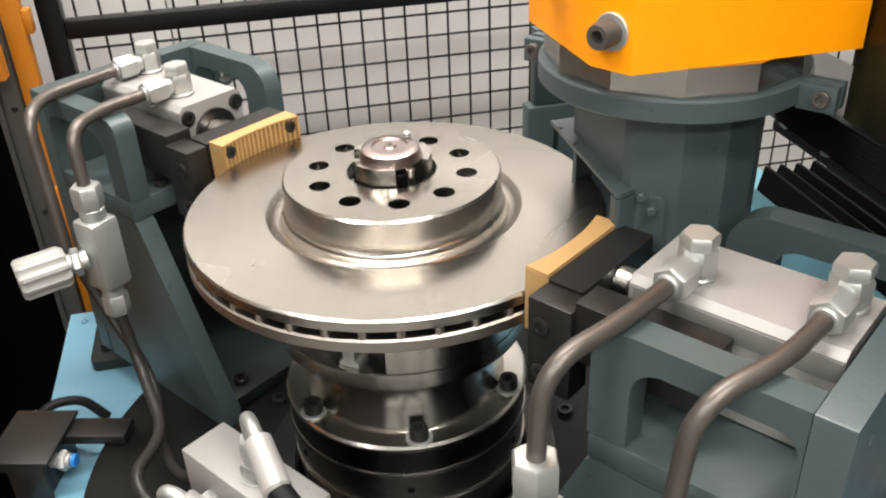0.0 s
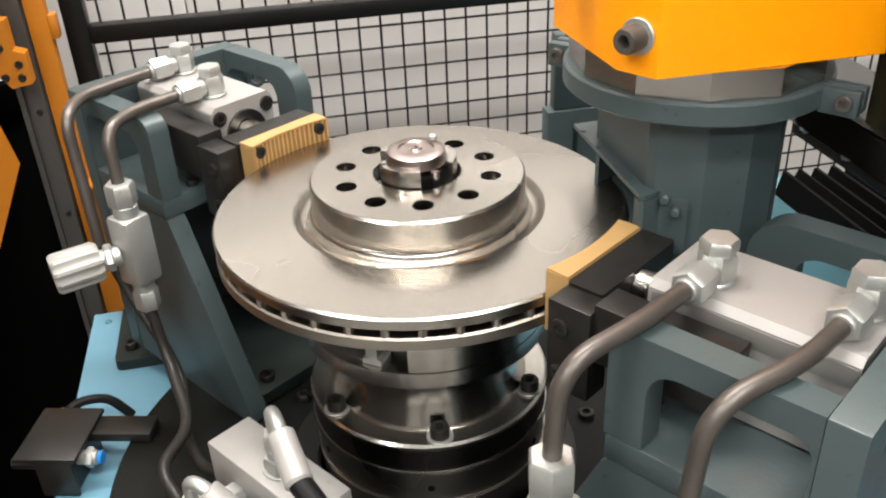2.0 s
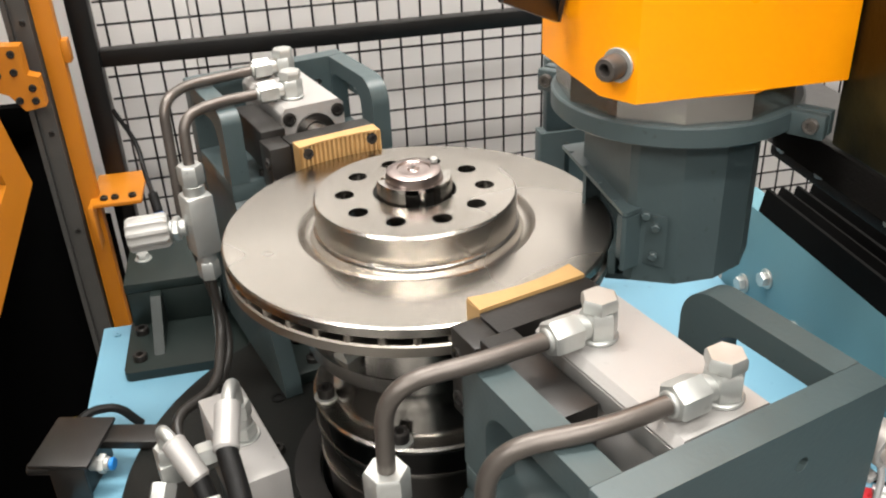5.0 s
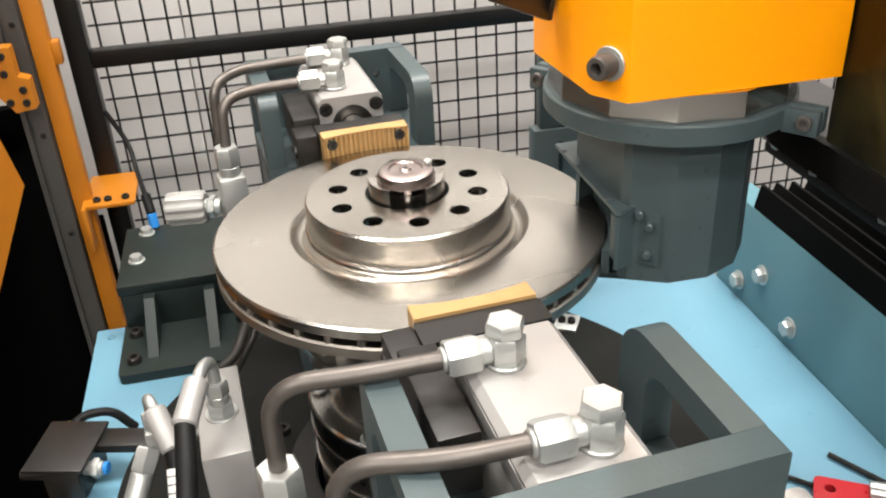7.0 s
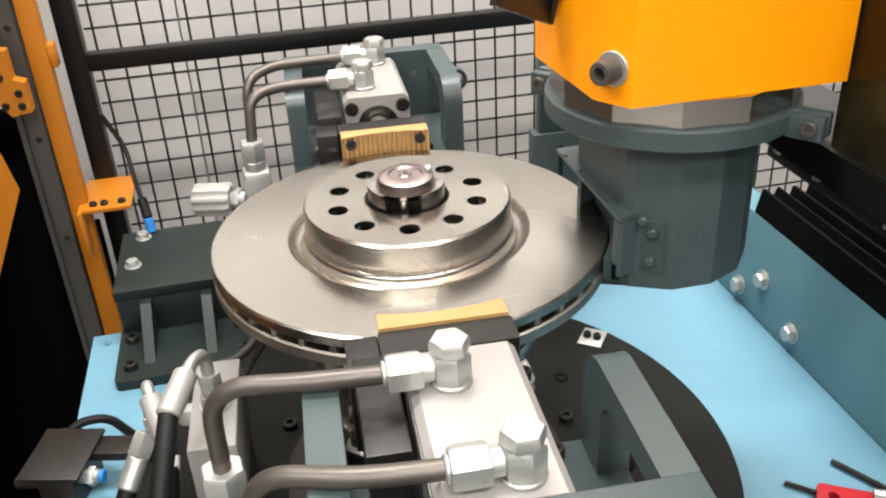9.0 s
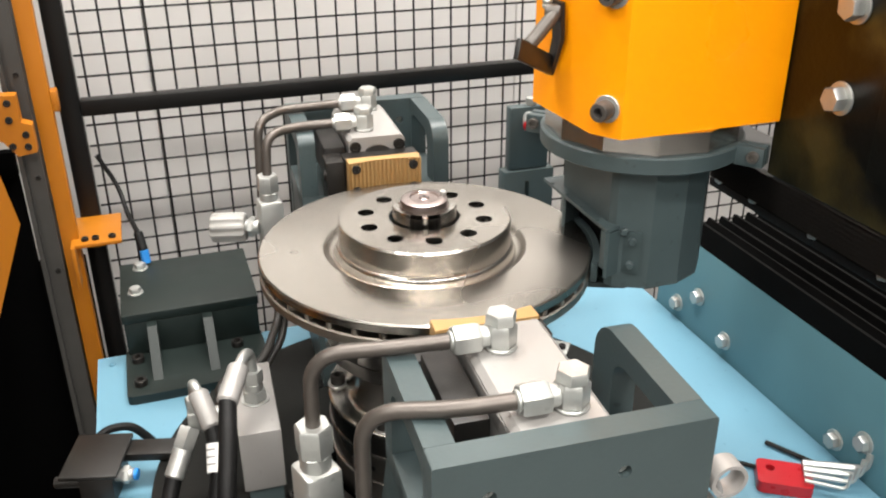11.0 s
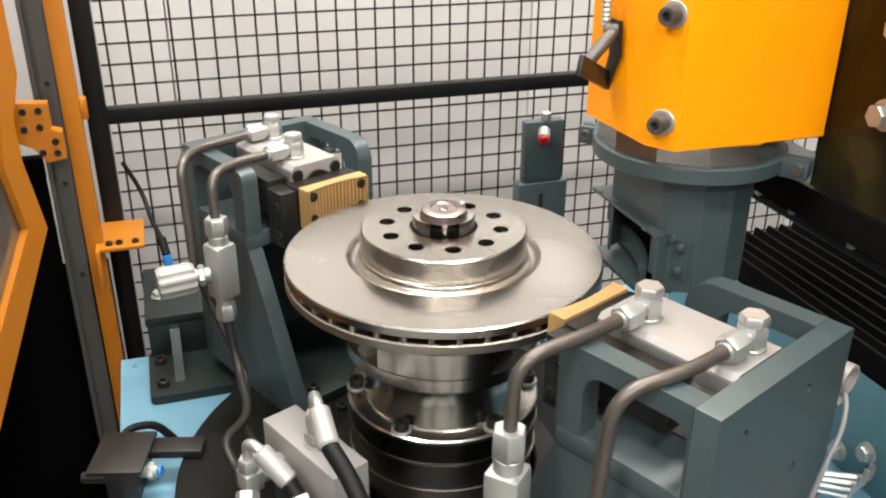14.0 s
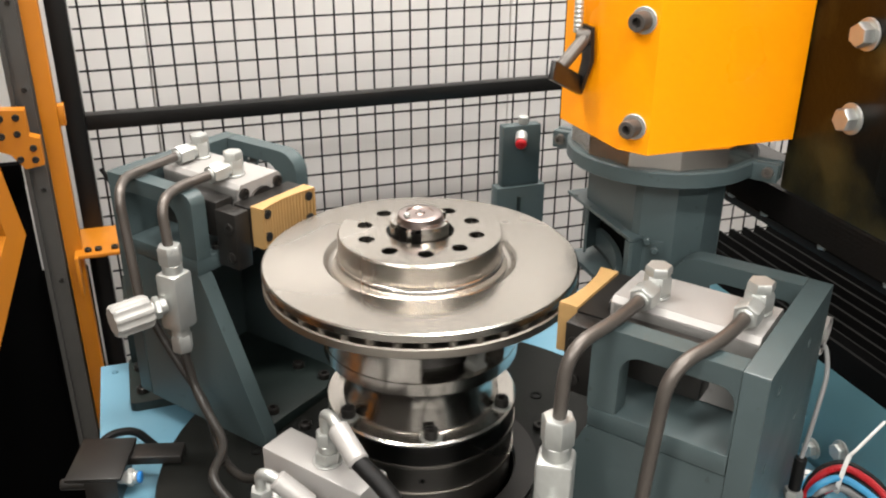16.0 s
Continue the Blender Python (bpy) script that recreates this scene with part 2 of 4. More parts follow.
# turns a plate drawn in (x, z) so that its thickness runs along -y
UPRIGHT = pose(0, 0, 0, 90, 0, 0)


def socket_screw(parent, p, way, r=0.006, h=0.006, mat_=None, name="screw"):
    """A cap screw with a hexagon socket."""
    p = Vector(p)
    m, _ = axis(p, p + Vector(way))
    bm = bmesh.new()
    lathe(bm, [(0, h * 0.35), (r * 0.5, h * 0.35), (r * 0.52, h), (r * 0.9, h), (r, h * 0.86), (r, -0.0005), (0, -0.0005)], 18, m)
    return part(name, bm, mat_ or SCREW, parent)


def hex_bolt(parent, p, way, r=0.009, h=0.007, washer=True, mat_=None, turn=0.0):
    p, w = Vector(p), Vector(way).normalized()
    bm = bmesh.new()
    z = 0.0
    if washer:
        rod(bm, p, p + w * 0.002, r * 1.3, 20, 0.0004)
        z = 0.0018
    hexa(bm, p + w * z, p + w * (z + h), r, turn)
    return part("bolt", bm, mat_ or ZINC, parent)


B = bmesh.new

# ---------------------------------------------------------------- room
def room():
    bm = B()
    box(bm, -3.2, 3.4, -3.6, 1.6, -0.9, -0.85, 0)
    tagged(finish("floor", bm, CONCRETE), "worn grey concrete workshop floor", "floor", kind="structure")
    for name, b in (("wall_south", (-3.2, 3.4, -3.7, -3.6, -0.85, 2.6)), ("wall_west", (-3.3, -3.2, -3.6, 1.6, -0.85, 2.6)), ("wall_east", (3.4, 3.5, -3.6, 1.6, -0.85, 2.6))):
        bm = B()
        box(bm, *b, 0)
        tagged(finish(name, bm, PLASTER), "plain grey plastered workshop wall", "wall", kind="structure")
    bm = B()
    for k in range(9):
        x0 = -3.2 + k * 0.745
        box(bm, x0, x0 + 0.742, 1.02, 1.06, -0.85, 2.6, 0.002)
    box(bm, -3.2, 3.4, 1.05, 1.1, -0.85, 2.6, 0)
    tagged(finish("wall_north", bm, WHITE), "white panelled wall behind the wire guard", "wall", kind="structure")
    bm = B()
    box(bm, -3.2, 3.4, -3.6, 1.6, 2.6, 2.65, 0)
    tagged(finish("ceiling", bm, PLASTER), "plain grey workshop ceiling", "ceiling", kind="structure")
    for x, y, z in LAMPS:
        t = thing("ceiling_light", "long white fluorescent ceiling light fitting", "ceiling light", "ceiling lights", pose(x, y, z))
        bm = B()
        box(bm, -0.62, 0.62, -0.16, 0.16, 0.02, 0.149, 0.004)
        part("housing", bm, PLASTER, t)
        bm = B()
        box(bm, -0.6, 0.6, -0.14, 0.14, 0.008, 0.019, 0.002)
        part("diffuser", bm, TUBE_LIGHT, t, "glowing white diffuser")
        ld = bpy.data.lights.new("fluorescent_tube", "AREA")
        ld.shape, ld.size, ld.size_y, ld.energy, ld.color = "RECTANGLE", 1.2, 0.28, LAMP_W, (1.0, 0.96, 0.91)
        lo = new("fluorescent_tube", ld)
        lo.matrix_basis = pose(x, y, z)


room()


# ---------------------------------------------------------------- fence and door frame
def fence():
    t = thing("wire_fence", "black welded wire mesh guard panel in a tube frame", "fence")
    y = FENCE_Y
    for x0, z0 in ((-0.361, -0.85), (1.13, -0.85)):
        bm = B()
        box(bm, x0, x0 + 0.03, y - 0.03, y, z0, 1.3, 0.002)
        part("post", bm, WIRE, t)
    for z in (0.233, -0.62):
        bm = B()
        box(bm, -0.331, 1.13, y - 0.026, y - 0.002, z, z + 0.025, 0.002)
        part("rail", bm, WIRE, t)
    bm = B()
    rod(bm, (0, 0, -0.6), (0, 0, 1.3), 0.0018, 6, 0.0002)
    upright = part("wire", bm, WIRE, t)
    upright.location = (-0.3085, y, 0)
    bm = B()
    rod(bm, (-0.33, 0, 0), (1.13, 0, 0), 0.0018, 6, 0.0002)
    level = part("wire", bm, WIRE, t)
    for k in range(1, 45):
        o = new("wire", upright.data)
        o.parent, o.location = t, (COL0 + CELL * k, y, 0)
    upright.location = (COL0, y, 0)
    heights = [0.2875 + CELL * k for k in range(31)] + [0.2105 - CELL * 1.03 * k for k in range(25)]
    level.location = (0, y + 0.0036, heights[0])
    for z in heights[1:]:
        o = new("wire", level.data)
        o.parent, o.location = t, (0, y + 0.0036, z)


FENCE_Y, CELL, COL0 = 0.715, 0.0328, -0.3175


def door_frame():
    t = thing("door_post", "orange steel door post with an aluminium track beside it", "door post")
    post_thing = t
    bm = B()
    box(bm, -0.3855, -0.361, 0.598, 0.62, -0.85, 1.3, 0.002)
    part("post", bm, AMBER, t)
    bm = B()
    box(bm, -0.3608, -0.352, 0.60, 0.62, 0.27, 0.3, 0.0005)
    part("plate", bm, AMBER, t)
    bm = B()
    prof = [(-0.4185, 0.588), (-0.412, 0.588), (-0.412, 0.595), (-0.406, 0.595), (-0.406, 0.588), (-0.388, 0.588), (-0.388, 0.63), (-0.4185, 0.63)]
    plate(bm, prof, [], -0.85, 1.3)
    part("track", bm, TRACK, t, "grooved aluminium profile track")
    for z in (0.45, 0.33, 0.18, 0.03):
        socket_screw(t, (-0.397, 0.588, z), (0, -1, 0), 0.004, 0.003)
    t = thing("fence_bracket", "orange angle bracket holding the fence post", "bracket")
    bm = B()
    box(bm, -0.37, -0.3, 0.575, 0.684, 0.0665, 0.0725, 0.001)
    box(bm, -0.372, -0.3665, 0.565, 0.64, 0.005, 0.0724, 0.001)
    part("angle", bm, AMBER, t)
    for x in (-0.352, -0.337, -0.313):
        socket_screw(t, (x, 0.59, 0.0725), (0, 0, 1), 0.0055, 0.005)
    bm = B()
    pts = [(-0.44, 0.315), (-0.398, 0.312), (-0.398, 0.275), (-0.385, 0.270), (-0.385, 0.232), (-0.41, 0.228), (-0.425, 0.25), (-0.45, 0.262)]
    plate(bm, pts, [], -0.566, -0.545, UPRIGHT)
    hinge = part("hinge", bm, AMBER, post_thing, "orange screwed hinge block")
    for x, z in ((-0.41, 0.303), (-0.43, 0.303), (-0.412, 0.28), (-0.432, 0.278), (-0.395, 0.258), (-0.395, 0.241), (-0.414, 0.243)):
        socket_screw(hinge, (x, 0.545, z), (0, -1, 0), 0.0048, 0.003)
    t = thing("guard_door", "orange framed guard door with a clear pane, folded open", "door")
    m = pose(-0.438, 0.548, 0.1, 0, 0, -112)
    bm = B()
    out = [(0.0, 0.255), (0.03, 0.20), (0.03, 0.145), (0.0, 0.03), (0.4, -0.35), (0.6, -0.35), (0.6, 1.0), (0.0, 1.0)]
    hole = [(0.06, 0.85), (0.06, 0.22), (0.075, 0.15), (0.05, 0.05), (0.4, -0.26), (0.54, -0.26), (0.54, 0.85)]
    plate(bm, out, [hole], -0.012, 0.012, m @ UPRIGHT)
    part("door_frame", bm, AMBER, t)
    bm = B()
    plate(bm, hole, [], -0.002, 0.002, m @ UPRIGHT)
    part("pane", bm, GLASSY, t, "dull clear plastic pane")
    # added sheets: their near-black colour stands in for the dark gap here
    t = thing("dark_gap_fill", "near-black sheets added for the shade beside the machine", "curtain")
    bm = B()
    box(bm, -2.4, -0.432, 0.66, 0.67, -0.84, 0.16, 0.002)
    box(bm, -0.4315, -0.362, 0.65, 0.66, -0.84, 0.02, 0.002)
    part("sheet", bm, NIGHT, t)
    # unseen sheet, added to keep lamp light off the back clamp
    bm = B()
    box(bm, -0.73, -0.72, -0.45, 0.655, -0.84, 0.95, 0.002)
    part("light_blocker", bm, NIGHT, t)
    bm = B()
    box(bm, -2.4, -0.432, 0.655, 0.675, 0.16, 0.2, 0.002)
    part("top_strip", bm, NIGHT, t)


fence()
door_frame()


# ---------------------------------------------------------------- machine bed
def bed():
    t = thing("machine_table", "light blue painted steel machine table with a round opening", "machine table")
    bm = B()
    bite = [(0.292 * math.cos(radians(a)), 0.292 * math.sin(radians(a))) for a in range(178, -57, -4)]
    plate(bm, [(0.436, 0.36), (-0.343, 0.36), (-0.343, 0.01)] + bite + [(0.163, -0.36), (0.436, -0.36)], [], -0.04, 0.0)
    part("top", bm, BLUE, t)
    bm = B()
    box(bm, -0.33, 0.43, -0.35, 0.345, -0.84, -0.041, 0.003)
    part("base", bm, NIGHT, t)
    for x, y in ((-0.325, 0.34),):
        socket_screw(t, (x, y, 0), (0, 0, 1), 0.004, 0.002, BLUE)
    t = thing("side_wall", "teal painted steel side wall bolted beside the table", "machine panel")
    bm = B()
    box(bm, 0.437, 0.47, -0.75, 0.262, -0.04, 0.127, 0.002)
    part("panel", bm, TEAL, t)
    for y, z in ((0.162, 0.057), (0.208, 0.024), (0.096, 0.026), (-0.113, 0.02), (-0.152, 0.045), (-0.30, 0.03)):
        hex_bolt(t, (0.437, y, z), (-1, 0, 0), 0.0095, 0.008, True, ZINC, 17 * y * 100)
    t = thing("way_cover_box", "black steel box behind the teal wall", "machine panel")
    bm = B()
    box(bm, 0.471, 1.1, -0.75, 0.2, -0.84, 0.12, 0.003)
    part("body", bm, NIGHT, t)


bed()


def sensor():
    t = thing("sensor_bracket", "black bent bracket carrying two proximity sensors", "sensor")
    m = pose(-0.334, 0.0905, 0, 0, 0, -15)
    bm = B()
    box(bm, -0.029, 0.029, -0.0355, 0.0355, 0.0412, 0.0455, 0.0012, m)
    part("cover", bm, BLACK, t)
    bm = B()
    box(bm, -0.01, 0.024, -0.0352, -0.031, 0.001, 0.041, 0.001, m)
    part("flange", bm, BLACK, t)
    bm = B()
    box(bm, 0.0, 0.02, -0.0305, 0.03, 0.0005, 0.041, 0.001, m)
    part("foot", bm, BLACK, t)
    bm = B()
    box(bm, 0.0205, 0.083, 0.004, 0.03, 0.0312, 0.0408, 0.001, m)
    part("arm", bm, BLACK, t)
    bm = B()
    rod(bm, m @ Vector((-0.04, -0.018, 0.026)), m @ Vector((-0.0005, -0.018, 0.026)), 0.006, 14)
    part("probe", bm, SCREW, t)
    bm = B()
    rod(bm, m @ Vector((0.0205, -0.015, 0.03)), m @ Vector((0.04, -0.015, 0.03)), 0.0068, 14)
    hexa(bm, m @ Vector((0.029, -0.015, 0.03)), m @ Vector((0.036, -0.015, 0.03)), 0.0098)
    p = part("probe", bm, ZINC, t, "zinc threaded probe with a blue tip")
    bm = B()
    rod(bm, m @ Vector((0.0401, -0.015, 0.03)), m @ Vector((0.0445, -0.015, 0.03)), 0.0063, 14)
    part("tip", bm, BLUE_CAP, p, "blue plastic tip")
    t = thing("sensor_cable", "black cable arching from the sensor to the table", "cable")
    bm = B()
    tube(bm, bend([(-0.338, 0.137, 0.031), (-0.325, 0.146, 0.036), (-0.3, 0.152, 0.032), (-0.281, 0.15, 0.006)], 0.02), 0.0048, 10)
    part("hose", bm, RUBBER, t)
    bm = B()
    rod(bm, (-0.347, 0.131, 0.029), (-0.337, 0.1385, 0.032), 0.0058, 12)
    part("plug", bm, YELLOW, t, "yellow plug")


sensor()


def rib_bracket():
    t = thing("support_bracket", "dark grey painted bracket with ribs bolted to the table", "bracket")
    bm = B()
    plate(bm, rrect(-0.306, 0.237, -0.13, 0.349, 0.008), [], 0.0, 0.012)
    part("foot_plate", bm, GREY_DARK, t)
    bm = B()
    box(bm, -0.302, -0.132, 0.336, 0.35, 0.0121, 0.0575, 0.001)
    part("upright", bm, GREY_DARK, t)
    bm = B()
    box(bm, -0.304, -0.13, 0.335, 0.49, 0.058, 0.071, 0.0015)
    part("top_plate", bm, GREY_DARK, t)
    for x in (-0.268, -0.198):
        bm = B()
        plate(bm, [(0.265, 0.0122), (0.3355, 0.0122), (0.3355, 0.0578), (0.322, 0.0578)], [], x - 0.006, x + 0.006, Matrix(((0, 0, 1, 0), (1, 0, 0, 0), (0, 1, 0, 0), (0, 0, 0, 1))))
        part("rib", bm, GREY_DARK, t)
    for x, y in ((-0.289, 0.262), (-0.291, 0.318), (-0.158, 0.262), (-0.165, 0.316)):
        socket_screw(t, (x, y, 0.012), (0, 0, 1), 0.008, 0.008)
    for x, y in ((-0.284, 0.395), (-0.276, 0.468)):
        hex_bolt(t, (x, y, 0.071), (0, 0, 1), 0.008, 0.007)
    t = thing("cable_plug", "black plug with a blue collar on a hanging cable", "cable")
    bm = B()
    tube(bm, bend([(-0.315, 0.60, 0.2), (-0.292, 0.596, 0.15), (-0.285, 0.56, 0.12), (-0.272, 0.50, 0.112)], 0.03), 0.0035, 8)
    part("cord", bm, RUBBER, t)
    bm = B()
    rod(bm, (-0.2725, 0.503, 0.112), (-0.268, 0.488, 0.09), 0.0065, 14)
    part("plug", bm, RUBBER, t)
    bm = B()
    rod(bm, (-0.268, 0.488, 0.09), (-0.2665, 0.483, 0.0715), 0.0066, 14)
    part("collar", bm, BLUE_CAP, t, "blue plastic collar")


rib_bracket()


def red_post():
    t = thing("sensor_post", "grey painted post with a red-capped sensor", "post")
    bm = B()
    box(bm, 0.192, 0.262, 0.268, 0.29, 0.0, 0.228, 0.0015)
    part("lower_plate", bm, GREY, t)
    bm = B()
    box(bm, 0.2, 0.254, 0.272, 0.288, 0.2285, 0.312, 0.0015)
    part("upper_plate", bm, GREY, t)
    bm = B()
    box(bm, 0.221, 0.226, 0.2655, 0.2679, 0.175, 0.214, 0.0005)
    part("slot", bm, GREY_DARK, t)
    bm = B()
    rod(bm, (0.2255, 0.2718, 0.3), (0.219, 0.2575, 0.294), 0.008, 16)
    rod(bm, (0.231, 0.28, 0.3121), (0.231, 0.28, 0.322), 0.007, 16)
    p = part("sensor", bm, ZINC, t)
    bm = B()
    rod(bm, (0.2189, 0.2573, 0.2939), (0.2165, 0.2515, 0.2915), 0.0075, 16, 0.002)
    part("cap", bm, RED, p, "red plastic cap")


red_post()


# ---------------------------------------------------------------- brake disc and chuck, spinning on z
def brake_disc():
    t = thing("brake_disc", "ventilated grey iron brake disc with ten bolt holes", "brake disc")
    bm = B()
    lathe(bm, [(0.0962, 0.2798), (0.1545, 0.28), (0.156, 0.2785), (0.156, 0.2718), (0.1545, 0.2705), (0.1, 0.2705), (0.0962, 0.2735)], 128)
    part("upper_plate", bm, DISC, t, "ground upper friction ring")
    bm = B()
    lathe(bm, [(0.1, 0.265), (0.1545, 0.265), (0.156, 0.2638), (0.156, 0.2563), (0.1545, 0.255), (0.1, 0.255), (0.1, 0.265)], 128)
    part("lower_plate", bm, RIM, t, "lower friction ring")
    # the core's dark colour stands in for shade between the vanes
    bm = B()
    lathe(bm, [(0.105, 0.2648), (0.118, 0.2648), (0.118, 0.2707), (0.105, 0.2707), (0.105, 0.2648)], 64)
    part("core", bm, CAST, t, "cast core darkened for the shade in the vents")
    bm = B()
    plate(bm, [(0.117, -0.0018), (0.146, -0.0018), (0.1505, -0.0028), (0.154, -0.0024), (0.1552, 0.0), (0.154, 0.0024), (0.1505, 0.0028), (0.146, 0.0018), (0.117, 0.0018)], [], 0.2648, 0.2707)
    vane = part("vane", bm, RIM, t)
    for k in range(1, 40):
        o = new("vane", vane.data)
        o.parent, o.matrix_basis = t, pose(0, 0, 0, 0, 0, 9 * k)
    # the hat: turned side, groove and a flat top with its holes
    bm = B()
    lathe(bm, [(0.0961, 0.2798), (0.0948, 0.279), (0.0925, 0.2752), (0.09, 0.2728), (0.0872, 0.2722), (0.0852, 0.2735), (0.0842, 0.2765), (0.0838, 0.2805), (0.0828, 0.282), (0.0812, 0.283), (0.081, 0.305), (0.0795, 0.3068), (0.079, 0.3068)], 96)
    part("hat_side", bm, DISC, t, "turned bell side with an undercut groove")
    bm = B()
    holes = [circle(0.056 * math.cos(radians(12.8 + 36 * k)), 0.056 * math.sin(radians(12.8 + 36 * k)), 0.0078, 20) for k in range(10)]
    plate(bm, circle(0, 0, 0.0793, 72), [circle(0, 0, 0.0335, 40)] + holes, 0.2965, 0.3069)
    part("hat_top", bm, DISC, t, "flat bell face with ten holes")
    bm = B()
    lathe(bm, [(0.068, 0.2725), (0.0785, 0.2725), (0.0785, 0.2962), (0.068, 0.2962), (0.068, 0.2725)], 48)
    part("inner_wall", bm, CAST, t)
    return t


def mandrel():
    t = thing("chuck", "turned steel chuck with expanding mandrel and bolted flange", "chuck")
    bm = B()
    lathe(bm, [(0, 0.29), (0.022, 0.29), (0.022, 0.312), (0, 0.312)], 32)
    part("core", bm, BLUED, t)
    for k in range(3):
        bm = B()
        a = 120 * k - 158
        lathe(bm, [(0.017, 0.285), (0.0295, 0.285), (0.0302, 0.317), (0.0295, 0.3195), (0.024, 0.3195), (0.017, 0.3165)], 12, None, a, a + 64)
        part("jaw", bm, STEEL, t)
        g = radians(a + 92)
        bm = B()
        rod(bm, (0.0245 * math.cos(g), 0.0245 * math.sin(g), 0.29), (0.0245 * math.cos(g), 0.0245 * math.sin(g), 0.3165), 0.0032, 12)
        part("pin", bm, STEEL, t)
    bm = B()
    lathe(bm, [(0, 0.3266), (0.004, 0.3266), (0.005, 0.3252), (0.0125, 0.3252), (0.0135, 0.3264), (0.0185, 0.3264), (0.0215, 0.3245), (0.0228, 0.3205), (0.0228, 0.3166), (0, 0.3166)], 40)
    cap = part("cap", bm, CAP, t, "turned steel end cap tinted for red laser light")
    bm = B()
    lathe(bm, [(0, 0.3272), (0.0016, 0.3272), (0.0018, 0.3267), (0, 0.3267)], 12)
    part("centre_mark", bm, BLUED, cap)
    bm = B()
    rod(bm, (0.0148, 0.0105, 0.3262), (0.0148, 0.0105, 0.3305), 0.0032, 12)
    part("stud", bm, ZINC, cap)
    # hub is coloured black to give the notches between segments their shade
    bm = B()
    lathe(bm, [(0.0, 0.284), (0.034, 0.284), (0.034, 0.2545), (0.066, 0.2545), (0.066, 0.232), (0.074, 0.232), (0.074, 0.1925), (0, 0.1925)], 48)
    part("hub", bm, BLACK, t, "hub under the disc, blackened for the shade in the notches")
    bm = B()
    lathe(bm, [(0, 0.177), (0.097, 0.177), (0.1, 0.180), (0.1, 0.193), (0.0985, 0.1935), (0.074, 0.1935), (0, 0.1935)], 96)
    part("body_ring", bm, STEEL, t)
    for k in range(3):
        a = 120 * k - 106.5
        bm = B()
        lathe(bm, [(0.0745, 0.194), (0.0997, 0.194), (0.1, 0.2205), (0.097, 0.2235), (0.0745, 0.2235)], 30, None, a, a + 66)
        part("body_segment", bm, STEEL, t)
        b = radians(a - 17)
        m = pose(0.0885 * math.cos(b), 0.0885 * math.sin(b), 0.194, 0, 0, a - 17)
        bm = B()
        plate(bm, [(-0.0075, 0), (0.0075, 0), (0.0075, 0.004), (0.0045, 0.006), (0.0045, 0.016), (0.008, 0.018), (0.008, 0.023), (-0.008, 0.023), (-0.008, 0.018), (-0.0045, 0.016), (-0.0045, 0.006), (-0.0075, 0.004)], [], -0.009, 0.007, m @ Matrix(((0, 0, 1, 0), (1, 0, 0, 0), (0, 1, 0, 0), (0, 0, 0, 1))))
        part("key", bm, ZINC, t, "bright steel T-shaped key")
    bm = B()
    lathe(bm, [(0.076, 0.1765), (0.074, 0.16), (0.0765, 0.138), (0.082, 0.128), (0.0825, 0.1245), (0.0985, 0.1245), (0.1005, 0.1225), (0.1005, 0.1195), (0.07, 0.1195)], 96)
    part("flange", bm, STEEL, t, "bolted flange with a waisted neck")
    bm = B()
    lathe(bm, [(0.06, 0.119), (0.0995, 0.119), (0.0995, 0.0975), (0.06, 0.0975)], 96)
    part("dark_ring", bm, BLUED, t, "dark polished ring")
    bm = B()
    lathe(bm, [(0.06, 0.097), (0.1005, 0.097), (0.101, 0.0945), (0.0985, 0.0935), (0.0985, 0.064), (0.06, 0.064)], 96)
    part("lower_ring", bm, RING, t)
    bm = B()
    lathe(bm, [(0.06, 0.0635), (0.1, 0.0635), (0.1, 0.0605), (0.0975, 0.059), (0.0975, 0.0302), (0.06, 0.0302)], 96)
    part("base_ring", bm, RING, t)
    for k in range(6):
        a = radians(60 * k + FLANGE_AT)
        p = (0.0905 * math.cos(a), 0.0905 * math.sin(a), 0.1245)
        bm = B()
        rod(bm, (p[0], p[1], 0.1247), (p[0], p[1], 0.1262), 0.0105, 20, 0.0003)
        part("washer", bm, ZINC, t)
        socket_screw(t, (p[0], p[1], 0.1262), (0, 0, 1), 0.0076, 0.009)
    for k in range(6):
        a = radians(60 * k + 20)
        bm = B()
        rod(bm, (0.096 * math.cos(a), 0.096 * math.sin(a), 0.079), (0.0992 * math.cos(a), 0.0992 * math.sin(a), 0.079), 0.003, 10, 0.0004)
        part("grub_screw", bm, DEEP_BLACK, t)
    return t


FLANGE_AT = 25.5
disc = brake_disc()
chuck = mandrel()


